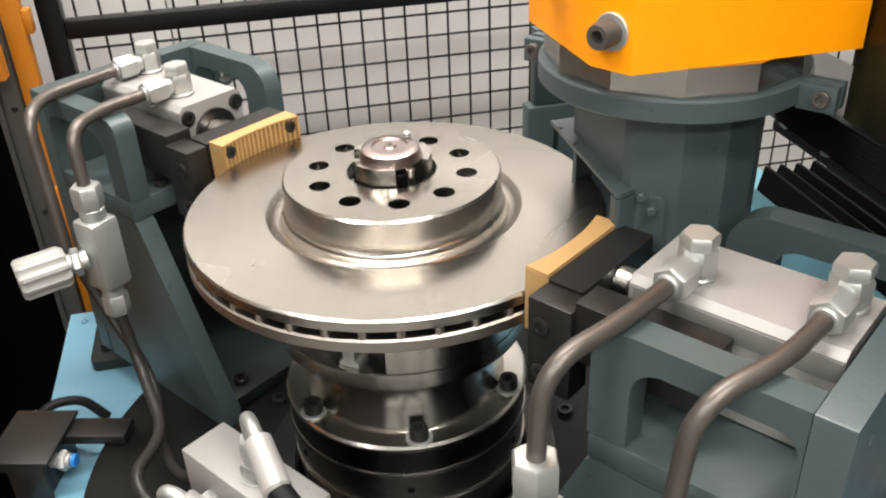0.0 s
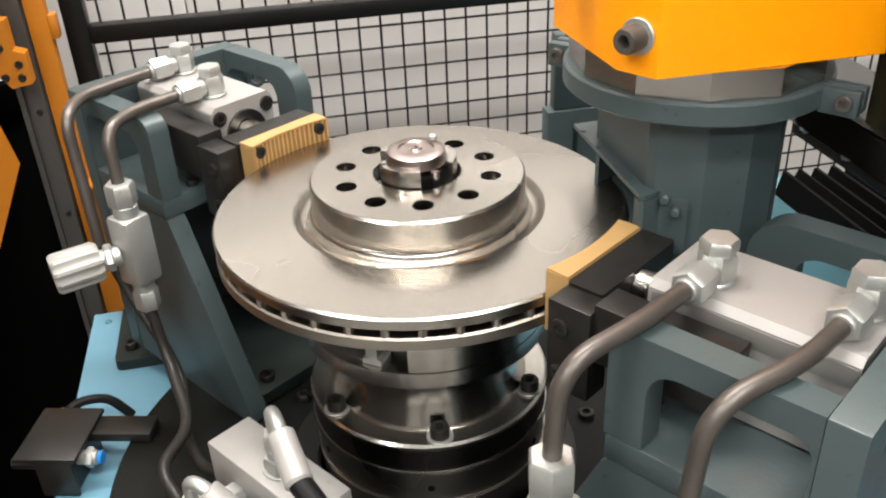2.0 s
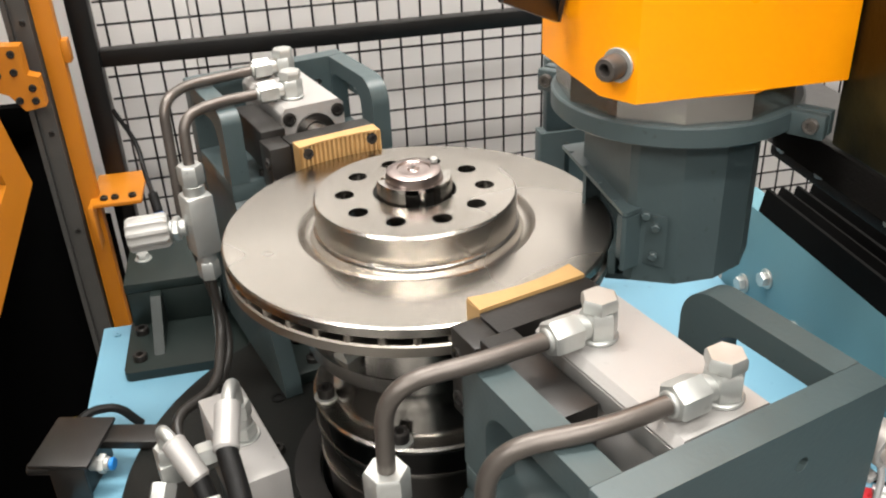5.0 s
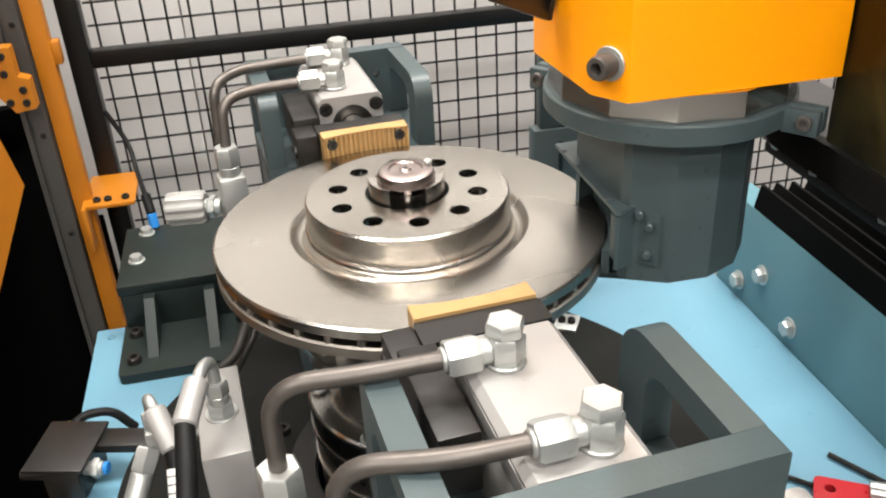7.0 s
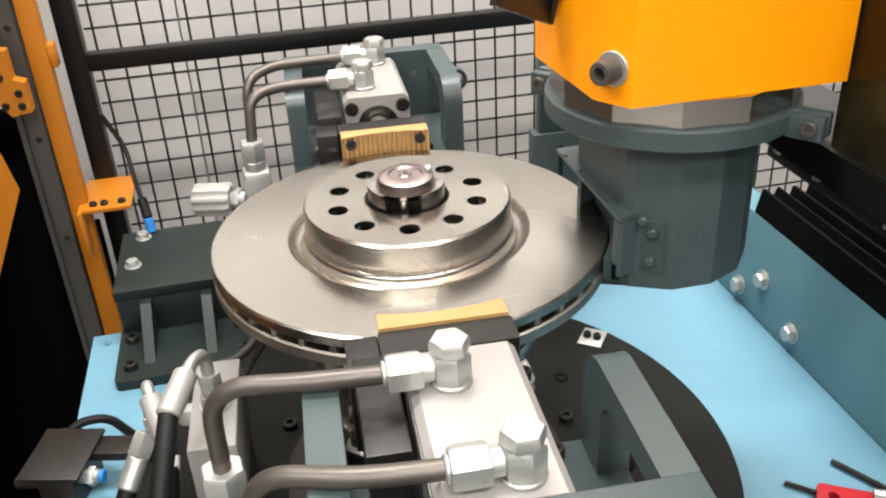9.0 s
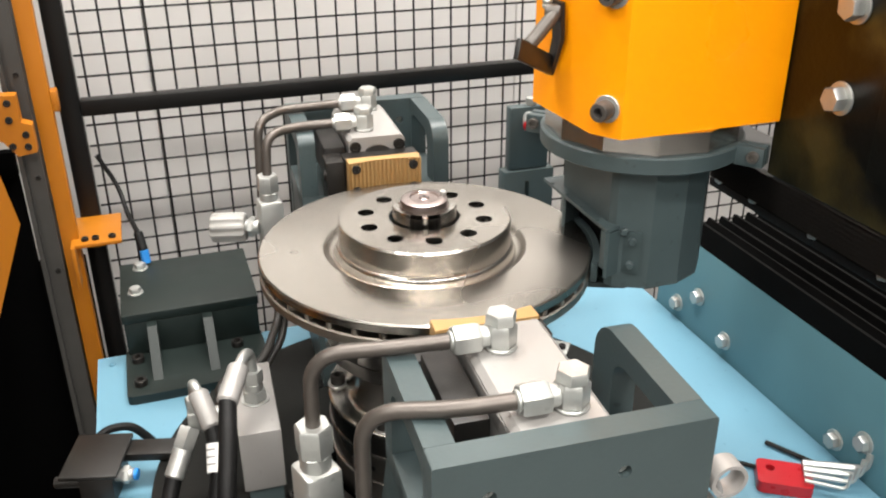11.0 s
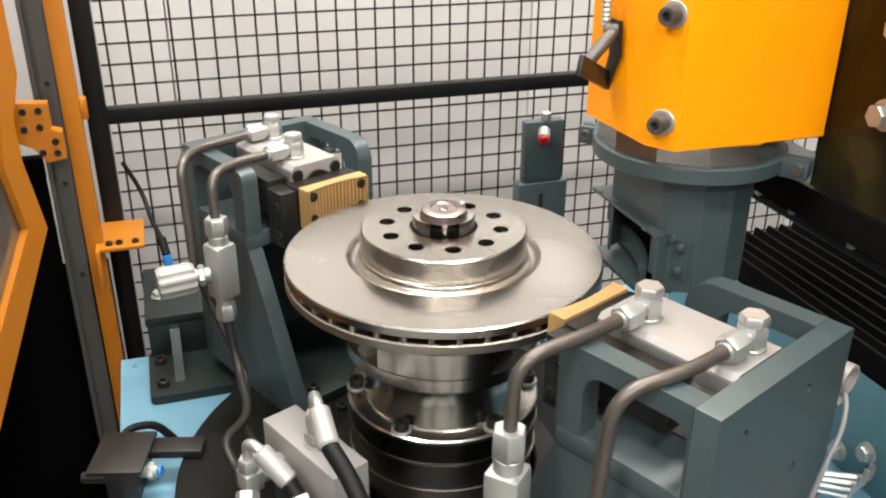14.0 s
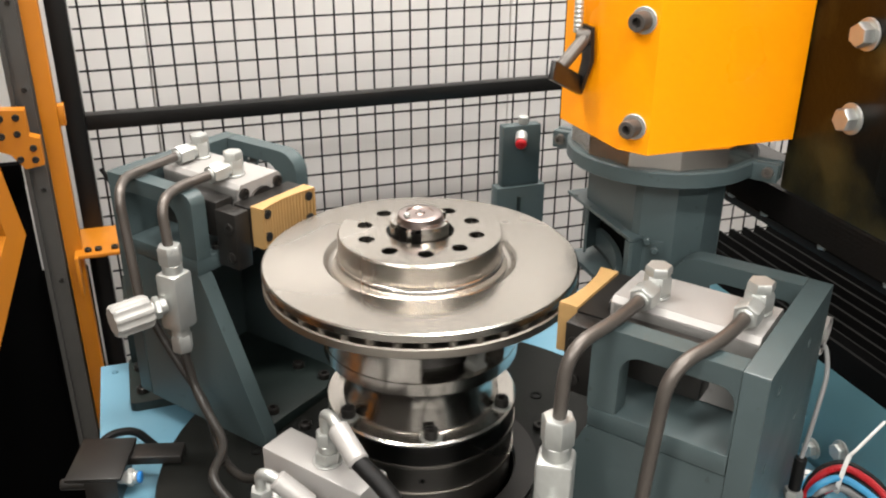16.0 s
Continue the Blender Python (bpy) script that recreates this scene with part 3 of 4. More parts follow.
# ---------------------------------------------------------------- turntable and what it carries
def turntable():
    t = thing("turntable", "round black steel turntable with screw holes", "turntable")
    bm = B()
    lathe(bm, [(0.102, 0.03), (0.2835, 0.03), (0.285, 0.0285), (0.285, -0.03), (0.102, -0.03), (0.102, 0.03)], 128)
    part("plate", bm, TABLE, t)
    bm = B()
    lathe(bm, [(0.104, 0.0303), (0.128, 0.0303), (0.128, 0.034), (0.104, 0.034), (0.104, 0.0303)], 96)
    part("ring", bm, BLACK, t)
    for k in range(8):
        a = radians(45 * k + 12)
        socket_screw(t, (0.148 * math.cos(a), 0.148 * math.sin(a), 0.03), (0, 0, 1), 0.0075, 0.006)
    for k in range(8):
        a = radians(45 * k + 31)
        bm = B()
        lathe(bm, [(0.0045, 0.0301), (0.0075, 0.0301), (0.0075, 0.0312), (0.0045, 0.0312), (0.0045, 0.0301)], 16, Matrix.Translation((0.185 * math.cos(a), 0.185 * math.sin(a), 0)))
        part("threaded_hole", bm, DEEP_BLACK, t)
    return t


def clip():
    t = thing("clip_plate", "small zinc plate with two screws on the turntable", "bracket")
    m = pose(0, 0, 0, 0, 0, 126) @ pose(0.262, 0, 0, 0, 0, 20)
    bm = B()
    box(bm, -0.016, 0.016, -0.013, 0.013, 0.03, 0.033, 0.0006, m)
    part("plate", bm, ZINC, t)
    for y in (-0.005, 0.006):
        socket_screw(t, m @ Vector((0.0, y, 0.033)), (0, 0, 1), 0.0045, 0.005)
    return t


def union(parent, p, s):
    """A banjo fitting: hexagon body, cap and a side nut for the tube."""
    x, y, z = p
    bm = B()
    rod(bm, (x, y, z), (x, y, z + 0.003), 0.0118, 24)
    hexa(bm, (x, y, z + 0.0025), (x, y, z + 0.0195), 0.0115, 10)
    body = part("fitting", bm, ZINC, parent, "zinc plated elbow fitting")
    bm = B()
    hexa(bm, (x, y, z + 0.0195), (x, y, z + 0.028), 0.0112, 30)
    part("cap", bm, ZINC, body)
    bm = B()
    rod(bm, (x, y + s * 0.009, z + 0.0105), (x, y + s * 0.0165, z + 0.0105), 0.0075, 18)
    hexa(bm, (x, y + s * 0.0155, z + 0.0105), (x, y + s * 0.0345, z + 0.0105), 0.0112, 30)
    rod(bm, (x, y + s * 0.0342, z + 0.0105), (x, y + s * 0.037, z + 0.0105), 0.0072, 18)
    part("nut", bm, ZINC, body)


def clamp_unit(s, label):
    """A radial clamping cylinder in a painted frame; s gives the side of its tubes."""
    t = thing("clamp_unit", label, "clamp", "clamping units")
    swap = Matrix(((0, 0, 1, 0), (1, 0, 0, 0), (0, 1, 0, 0), (0, 0, 0, 1)))
    floor_z = 0.2435

    def arc(cx, cz, r, a0, a1):
        return [(cx + r * math.cos(radians(a0 + (a1 - a0) * k / 8)), cz + r * math.sin(radians(a0 + (a1 - a0) * k / 8))) for k in range(9)]

    # each side is an upright with an open window standing on the shelf
    for side, r in ((s, 0.013), (-s, 0.026)):
        y = side * 0.0795
        x0, leg = (0.2293, 0.2535) if side == s else (0.231, 0.262)
        out = [(x0, floor_z)] + arc(x0 + r, 0.318 - r, r, 180, 90) + [(0.3445, 0.318), (0.3445, floor_z), (0.3425, floor_z)]
        out += arc(0.3425 - 0.013, 0.3005 - 0.013, 0.013, 0, 90) + arc(leg + 0.018, 0.3005 - 0.018, 0.018, 90, 180) + [(leg, floor_z)]
        bm = B()
        plate(bm, out, [], -y - 0.0095, -y + 0.0095, UPRIGHT)
        part("side_plate", bm, GREY, t, "painted side plate with a rounded window")
    bm = B()
    holes = [circle(yy, zz, 0.0045, 14) for yy in (-0.055, 0.03) for zz in (0.29, 0.22)]
    plate(bm, rrect(-0.0895, 0.031, 0.0895, 0.3182, 0.002, 2), holes, 0.345, 0.3645, swap)
    part("back_plate", bm, GREY, t)
    for yy in (-0.055, 0.03):
        for zz in (0.29, 0.22):
            socket_screw(t, (0.3545, yy, zz), (1, 0, 0), 0.0042, 0.005, ZINC)
    bm = B()
    box(bm, 0.2303, 0.3444, -0.0893, 0.0893, 0.225, floor_z - 0.0004, 0.0012)
    part("shelf", bm, GREY, t, "thick painted shelf plate")
    for y in (0.052, -0.052):
        socket_screw(t, (0.24, y, floor_z), (0, 0, 1), 0.0055, 0.005)
    for y in (s * 0.0795, -s * 0.0795):
        bm = B()
        plate(bm, [(0.152, 0.0305), (0.3445, 0.0305), (0.3445, 0.2245), (0.2325, 0.2245), (0.2285, 0.2205), (0.152, 0.046)], [], -y - 0.009, -y + 0.009, UPRIGHT)
        part("gusset", bm, GREY, t, "sloping gusset plate of the foot")
    bm = B()
    box(bm, 0.165, 0.3444, -0.0702, 0.0702, 0.0305, 0.044, 0.001)
    foot = part("foot", bm, GREY_DARK, t)
    for x in (0.182, 0.225):
        for y in (-0.045, 0.045):
            socket_screw(foot, (x, y, 0.044), (0, 0, 1), 0.0075, 0.007)
    # hydraulic cylinder
    bm = B()
    plate(bm, [(-0.0325, 0.245), (0.0325, 0.245), (0.0325, 0.3095), (0.028, 0.314), (-0.028, 0.314), (-0.0325, 0.3095)], [circle(0.0, 0.284, 0.0205, 28)], 0.2185, 0.2205, Matrix(((0, 0, 1, 0), (1, 0, 0, 0), (0, 1, 0, 0), (0, 0, 0, 1))))
    plate(bm, [(-0.0325, 0.245), (0.0325, 0.245), (0.0325, 0.3095), (0.028, 0.314), (-0.028, 0.314), (-0.0325, 0.3095)], [], 0.2206, 0.3405, Matrix(((0, 0, 1, 0), (1, 0, 0, 0), (0, 1, 0, 0), (0, 0, 0, 1))))
    block = part("cylinder_block", bm, ALU, t, "pale aluminium hydraulic cylinder block")
    bm = B()
    box(bm, 0.226, 0.34, -0.028, 0.028, 0.2437, 0.2448, 0)
    part("riser", bm, GREY_DARK, t)
    # added strip that imitates the bright light along the block's chamfer
    bm = B()
    box(bm, 0.2215, 0.3395, s * 0.0329, s * 0.0335, 0.296, 0.3085, 0.0002)
    part("edge_highlight", bm, ALU_CUT, block, "strip standing in for the highlight on the block's edge")
    bm = B()
    lathe(bm, [(0.0125, 0), (0.0205, 0), (0.0205, 0.003), (0.0125, 0.003), (0.0125, 0)], 28, axis((0.2184, 0, 0.284), (0.1, 0, 0.284))[0])
    part("seal", bm, BLUED, block, "dark rod seal ring")
    for y, z in ((0.0255, 0.303), (-0.0255, 0.303), (0.0255, 0.2635), (-0.0255, 0.2635)):
        socket_screw(block, (0.2184, y, z), (-1, 0, 0), 0.0068, 0.0025)
    union(t, (0.2475, s * 0.0095, 0.314), s)
    union(t, (0.3245, -s * 0.0105, 0.314), s)
    # sliding jaw
    jaw = new("jaw")
    jaw.parent = t
    jaw.empty_display_size = 0.02
    jaw["label"] = "sliding jaw with a bronze pad on a black carrier"
    bm = B()
    n = 36
    inner = []
    for k in range(n * 2 + 1):
        a = radians(-15.2 + 30.4 * k / (n * 2))
        r = 0.1568 + (0.0034 if (k // 2) % 2 else 0.0)
        inner.append((r * math.cos(a), r * math.sin(a)))
    plate(bm, inner + [(0.1685, 0.0412), (0.1685, -0.0412)], [], 0.2535, 0.2982)
    smooth_edge = [(0.1566 * math.cos(radians(a)), 0.1566 * math.sin(radians(a))) for a in range(-15, 16, 2)]
    plate(bm, smooth_edge + [(0.1684, 0.0412), (0.1684, -0.0412)], [], 0.29825, 0.2998)
    pad = part("pad", bm, BRONZE, jaw, "ribbed bronze clamping pad")
    for y in (-0.0325, 0.0325):
        x = math.sqrt(0.1568 ** 2 - y * y)
        for z in (0.2915, 0.2655):
            socket_screw(pad, (x + 0.0006, y, z), (-1, 0, 0), 0.0052, 0.0022)
    bm = B()
    plate(bm, rrect(0.169, -0.0425, 0.194, 0.0425, 0.002, 2), [], 0.248, 0.2975)
    part("carrier", bm, BLACK, jaw)
    bm = B()
    box(bm, 0.1695, 0.2, s * 0.043, s * 0.0635, 0.232, 0.2965, 0.001)
    side = part("cheek", bm, BLACK, jaw, "black cheek plate with two screws")
    for z in (0.279, 0.245):
        socket_screw(side, (0.179, s * 0.0635, z), (0, s, 0), 0.0062, 0.0022)
    bm = B()
    box(bm, 0.2003, 0.285, s * 0.0365, s * 0.0605, 0.262, 0.303, 0.001)
    part("guide_bar", bm, BLACK, jaw, "black guide bar beside the cylinder")
    bm = B()
    rod(bm, (0.1942, 0, 0.284), (0.219, 0, 0.284), 0.0118, 24)
    part("piston_rod", bm, STEEL, jaw, "bright piston rod")
    return t, jaw


def unit_front():
    t, jaw = clamp_unit(-1, "grey painted hydraulic clamp on the turntable with two bent tubes")
    bm = B()
    tube(bm, bend([(0.2475, -0.044, 0.3245), (0.245, -0.085, 0.3245), (0.2325, -0.139, 0.321), (0.23, -0.14, 0.255)], 0.042, 12), 0.0054)
    part("tube", bm, TUBE, t, "bent grey steel hydraulic tube")
    bm = B()
    tube(bm, bend([(0.3245, -0.024, 0.3245), (0.322, -0.065, 0.3245), (0.3015, -0.117, 0.319), (0.293, -0.117, 0.2), (0.287, -0.114, 0.06)], 0.045, 12), 0.0054)
    part("tube", bm, TUBE, t, "bent grey steel hydraulic tube")
    bm = B()
    hexa(bm, (0.23, -0.14, 0.238), (0.23, -0.14, 0.2625), 0.0135, 10)
    rod(bm, (0.23, -0.14, 0.226), (0.23, -0.14, 0.2385), 0.0115)
    part("nut", bm, ZINC, t, "zinc tube nut")
    bm = B()
    m = pose(0.23, -0.14, 0, 0, 0, 20)
    box(bm, -0.0145, 0.0145, -0.0145, 0.0145, 0.15, 0.2265, 0.004, m)
    hexa(bm, m @ Vector((0, 0, 0.12)), m @ Vector((0, 0, 0.15)), 0.012)
    v = part("valve", bm, ZINC, t, "zinc flow valve body")
    bm = B()
    rod(bm, m @ Vector((0, -0.014, 0.185)), m @ Vector((0, -0.04, 0.185)), 0.009)
    part("stem", bm, ZINC, v)
    bm = B()
    tube(bm, bend([(0.23, -0.14, 0.121), (0.23, -0.14, 0.07), (0.19, -0.17, 0.045), (0.1, -0.19, 0.06)], 0.04), 0.006)
    part("hose", bm, RUBBER, t, "black rubber hose")
    # sensor lug, plug and cable behind the back plate
    bm = B()
    lathe(bm, [(0.0098, 0), (0.0125, 0), (0.0125, 0.014), (0.0098, 0.014), (0.0098, 0)], 28, axis((0.352, 0.104, 0.266), (0.37, 0.1035, 0.266))[0])
    box(bm, 0.353, 0.366, 0.0895, 0.0975, 0.248, 0.2515, 0.0005, None)
    part("clip", bm, ALU, t, "dull grey cable clip")
    bm = B()
    tube(bm, bend([(0.345, 0.104, 0.258), (0.366, 0.1, 0.257), (0.376, 0.083, 0.238), (0.376, 0.06, 0.205), (0.374, 0.048, 0.165)], 0.02), 0.0021, 8)
    part("cable", bm, CABLE_GREY, t, "thin grey sensor cable")
    bm = B()
    rod(bm, (0.374, 0.048, 0.168), (0.374, 0.046, 0.135), 0.0055, 12)
    part("plug", bm, RUBBER, t)
    bm = B()
    hexa(bm, (0.374, 0.046, 0.1352), (0.374, 0.0455, 0.125), 0.0085)
    part("plug_nut", bm, ZINC, t)
    return t, jaw


def unit_back():
    t, jaw = clamp_unit(1, "grey painted hydraulic clamp with a hand valve and knob")
    bm = B()
    tube(bm, bend([(0.2475, 0.044, 0.3245), (0.2475, 0.09, 0.3245), (0.232, 0.124, 0.322), (0.223, 0.1275, 0.27)], 0.04, 12), 0.0054)
    part("tube", bm, TUBE, t, "bent grey steel hydraulic tube")
    bm = B()
    tube(bm, bend([(0.3245, 0.024, 0.3245), (0.318, 0.1, 0.3245), (0.294, 0.128, 0.319), (0.276, 0.134, 0.2)], 0.05, 12), 0.0054)
    part("tube", bm, TUBE, t, "long bent grey steel hydraulic tube")
    bm = B()
    tube(bm, bend([(0.277, 0.1337, 0.206), (0.243, 0.128, 0.145), (0.198, 0.122, 0.088), (0.145, 0.158, 0.07), (0.1, 0.172, 0.068), (0.0415, 0.172, 0.1)], 0.035, 12), 0.0047)
    part("hose", bm, LINE, t, "thin grey-brown hydraulic line")
    bm = B()
    hexa(bm, (0.223, 0.1275, 0.2585), (0.223, 0.1275, 0.279), 0.0125, 10)
    rod(bm, (0.222, 0.1275, 0.249), (0.222, 0.1275, 0.259), 0.0105)
    part("nut", bm, ZINC, t, "zinc tube nut")
    bm = B()
    m = pose(0.222, 0.1275, 0, 0, 0, 8)
    box(bm, -0.0135, 0.0135, -0.0135, 0.0135, 0.185, 0.2495, 0.004, m)
    v = part("valve", bm, ZINC, t, "zinc flow valve body")
    bm = B()
    rod(bm, (0.223, 0.1405, 0.216), (0.229, 0.156, 0.2155), 0.0085, 18)
    hexa(bm, (0.225, 0.146, 0.2158), (0.228, 0.1525, 0.2156), 0.012)
    part("stem", bm, ZINC, v)
    bm = B()
    p0, p1 = Vector((0.229, 0.156, 0.2155)), Vector((0.24, 0.194, 0.214))
    mm, h = axis(p0, p1)
    rows = []
    for z, k in ((0, 0.85), (0.004, 1.0), (h - 0.003, 1.0), (h, 0.88)):
        rows.append([bm.verts.new(mm @ Vector(((0.0155 + (0.0022 if (i // 2) % 2 else 0)) * k * math.cos(2 * math.pi * i / 40), (0.0155 + (0.0022 if (i // 2) % 2 else 0)) * k * math.sin(2 * math.pi * i / 40), z))) for i in range(40)])
    for a, b in zip(rows, rows[1:]):
        for i in range(40):
            bm.faces.new((a[i], a[(i + 1) % 40], b[(i + 1) % 40], b[i]))
    bm.faces.new(rows[0])
    bm.faces.new(rows[-1])
    part("knob", bm, KNOB, v, "pale grey fluted knob")
    bm = B()
    rod(bm, (0.222, 0.1275, 0.175), (0.222, 0.1275, 0.1855), 0.0095)
    hexa(bm, (0.222, 0.1275, 0.156), (0.222, 0.1275, 0.1755), 0.0112, 10)
    part("nut", bm, ZINC, t, "zinc tube nut")
    bm = B()
    tube(bm, bend([(0.222, 0.1275, 0.158), (0.208, 0.1285, 0.105), (0.132, 0.158, 0.088), (0.103, 0.207, 0.092), (0.07, 0.209, 0.076), (0.03, 0.226, 0.09), (0.008, 0.231, 0.116)], 0.024, 12), 0.005)
    part("hose", bm, LINE, t, "thin grey-brown hydraulic line")
    bm = B()
    lathe(bm, [(0.0085, 0), (0.0125, 0), (0.0125, 0.014), (0.0085, 0.014), (0.0085, 0)], 28, axis((0.338, -0.1022, 0.281), (0.356, -0.1022, 0.281))[0])
    box(bm, 0.339, 0.351, -0.098, -0.0896, 0.278, 0.284, 0.0005)
    part("clip", bm, GREY, t, "grey cable clip")
    return t, jaw


def manifold():
    t = thing("manifold_block", "pale aluminium manifold block with hose fittings", "manifold")
    bm = B()
    box(bm, -0.041, 0.075, -0.1925, -0.1545, 0.0835, 0.148, 0.0015)
    part("block", bm, ALU, t)
    bm = B()
    box(bm, -0.037, 0.071, -0.1885, -0.157, 0.0305, 0.083, 0.001)
    part("base", bm, GREY, t)
    # upper hose from the top of the block
    bm = B()
    rod(bm, (0.022, -0.173, 0.1481), (0.022, -0.173, 0.1495), 0.0135, 20, 0.0004)
    hexa(bm, (0.022, -0.173, 0.1492), (0.022, -0.173, 0.16), 0.0115, 5)
    rod(bm, (0.022, -0.173, 0.1598), (0.022, -0.173, 0.168), 0.0085)
    hexa(bm, (0.022, -0.173, 0.1675), (0.022, -0.173, 0.181), 0.0098, 20)
    part("fitting", bm, ZINC, t)
    bm = B()
    tube(bm, bend([(0.022, -0.173, 0.18), (0.0215, -0.1735, 0.2), (0.036, -0.18, 0.205), (0.05, -0.186, 0.2)], 0.014), 0.0052)
    part("elbow", bm, ZINC, t)
    bm = B()
    rod(bm, (0.046, -0.1845, 0.2015), (0.0815, -0.1985, 0.1885), 0.0095, 18, 0.002)
    part("crimp", bm, ALU, t, "crimped hose ferrule")
    bm = B()
    tube(bm, bend([(0.079, -0.1975, 0.1895), (0.116, -0.2005, 0.174), (0.15, -0.207, 0.145), (0.175, -0.212, 0.08), (0.195, -0.2, 0.042)], 0.05, 10), 0.0078)
    part("hose", bm, RUBBER, t, "black ribbed hydraulic hose")
    # cross fitting on the side of the block
    bm = B()
    hexa(bm, (-0.006, -0.1927, 0.118), (-0.006, -0.207, 0.118), 0.0115)
    rod(bm, (-0.006, -0.2068, 0.118), (-0.006, -0.22, 0.118), 0.0085)
    box(bm, -0.0155, 0.0035, -0.238, -0.2195, 0.1085, 0.1285, 0.002)
    hexa(bm, (-0.006, -0.229, 0.128), (-0.006, -0.229, 0.142), 0.0098, 12)
    part("fitting", bm, ZINC, t, "zinc cross fitting")
    bm = B()
    tube(bm, bend([(-0.006, -0.229, 0.141), (-0.006, -0.229, 0.158), (0.004, -0.227, 0.161), (0.012, -0.2235, 0.155)], 0.01), 0.005)
    part("elbow", bm, ZINC, t)
    bm = B()
    rod(bm, (0.009, -0.225, 0.157), (0.038, -0.214, 0.134), 0.0095, 18, 0.002)
    part("crimp", bm, ALU, t, "crimped hose ferrule")
    bm = B()
    tube(bm, bend([(0.036, -0.2148, 0.1355), (0.062, -0.2115, 0.112), (0.092, -0.222, 0.072), (0.125, -0.24, 0.045), (0.165, -0.235, 0.04)], 0.03, 10), 0.0078)
    part("hose", bm, RUBBER, t, "black ribbed hydraulic hose")
    m = axis((0.048, -0.213, 0.124), (0.075, -0.216, 0.095))[0]
    bm = B()
    lathe(bm, [(0.0082, 0), (0.0092, 0), (0.0092, 0.026), (0.0082, 0.026), (0.0082, 0)], 20, m)
    tag = part("tag", bm, PAPER, t, "white label sleeve with grey bars")
    for k in range(3):
        bm = B()
        lathe(bm, [(0.0092, 0), (0.0093, 0), (0.0093, 0.0014), (0.0092, 0.0014), (0.0092, 0)], 12, m @ pose(0, 0, 0.005 + 0.0065 * k), 90, 290)
        part("bar", bm, ALU_CUT, tag)
    bm = B()
    hexa(bm, (0.001, -0.2365, 0.113), (0.013, -0.2455, 0.098), 0.0108)
    rod(bm, (0.0125, -0.245, 0.0985), (0.03, -0.257, 0.078), 0.0095, 18, 0.002)
    part("crimp", bm, ZINC, t, "zinc hose end")
    bm = B()
    tube(bm, bend([(0.028, -0.256, 0.08), (0.05, -0.266, 0.055), (0.085, -0.262, 0.042), (0.12, -0.255, 0.04)], 0.025, 10), 0.0078)
    part("hose", bm, RUBBER, t, "black ribbed hydraulic hose")
    return t


table = turntable()
plate_clip = clip()
front_unit, front_jaw = unit_front()
back_unit, back_jaw = unit_back()
block_unit = manifold()


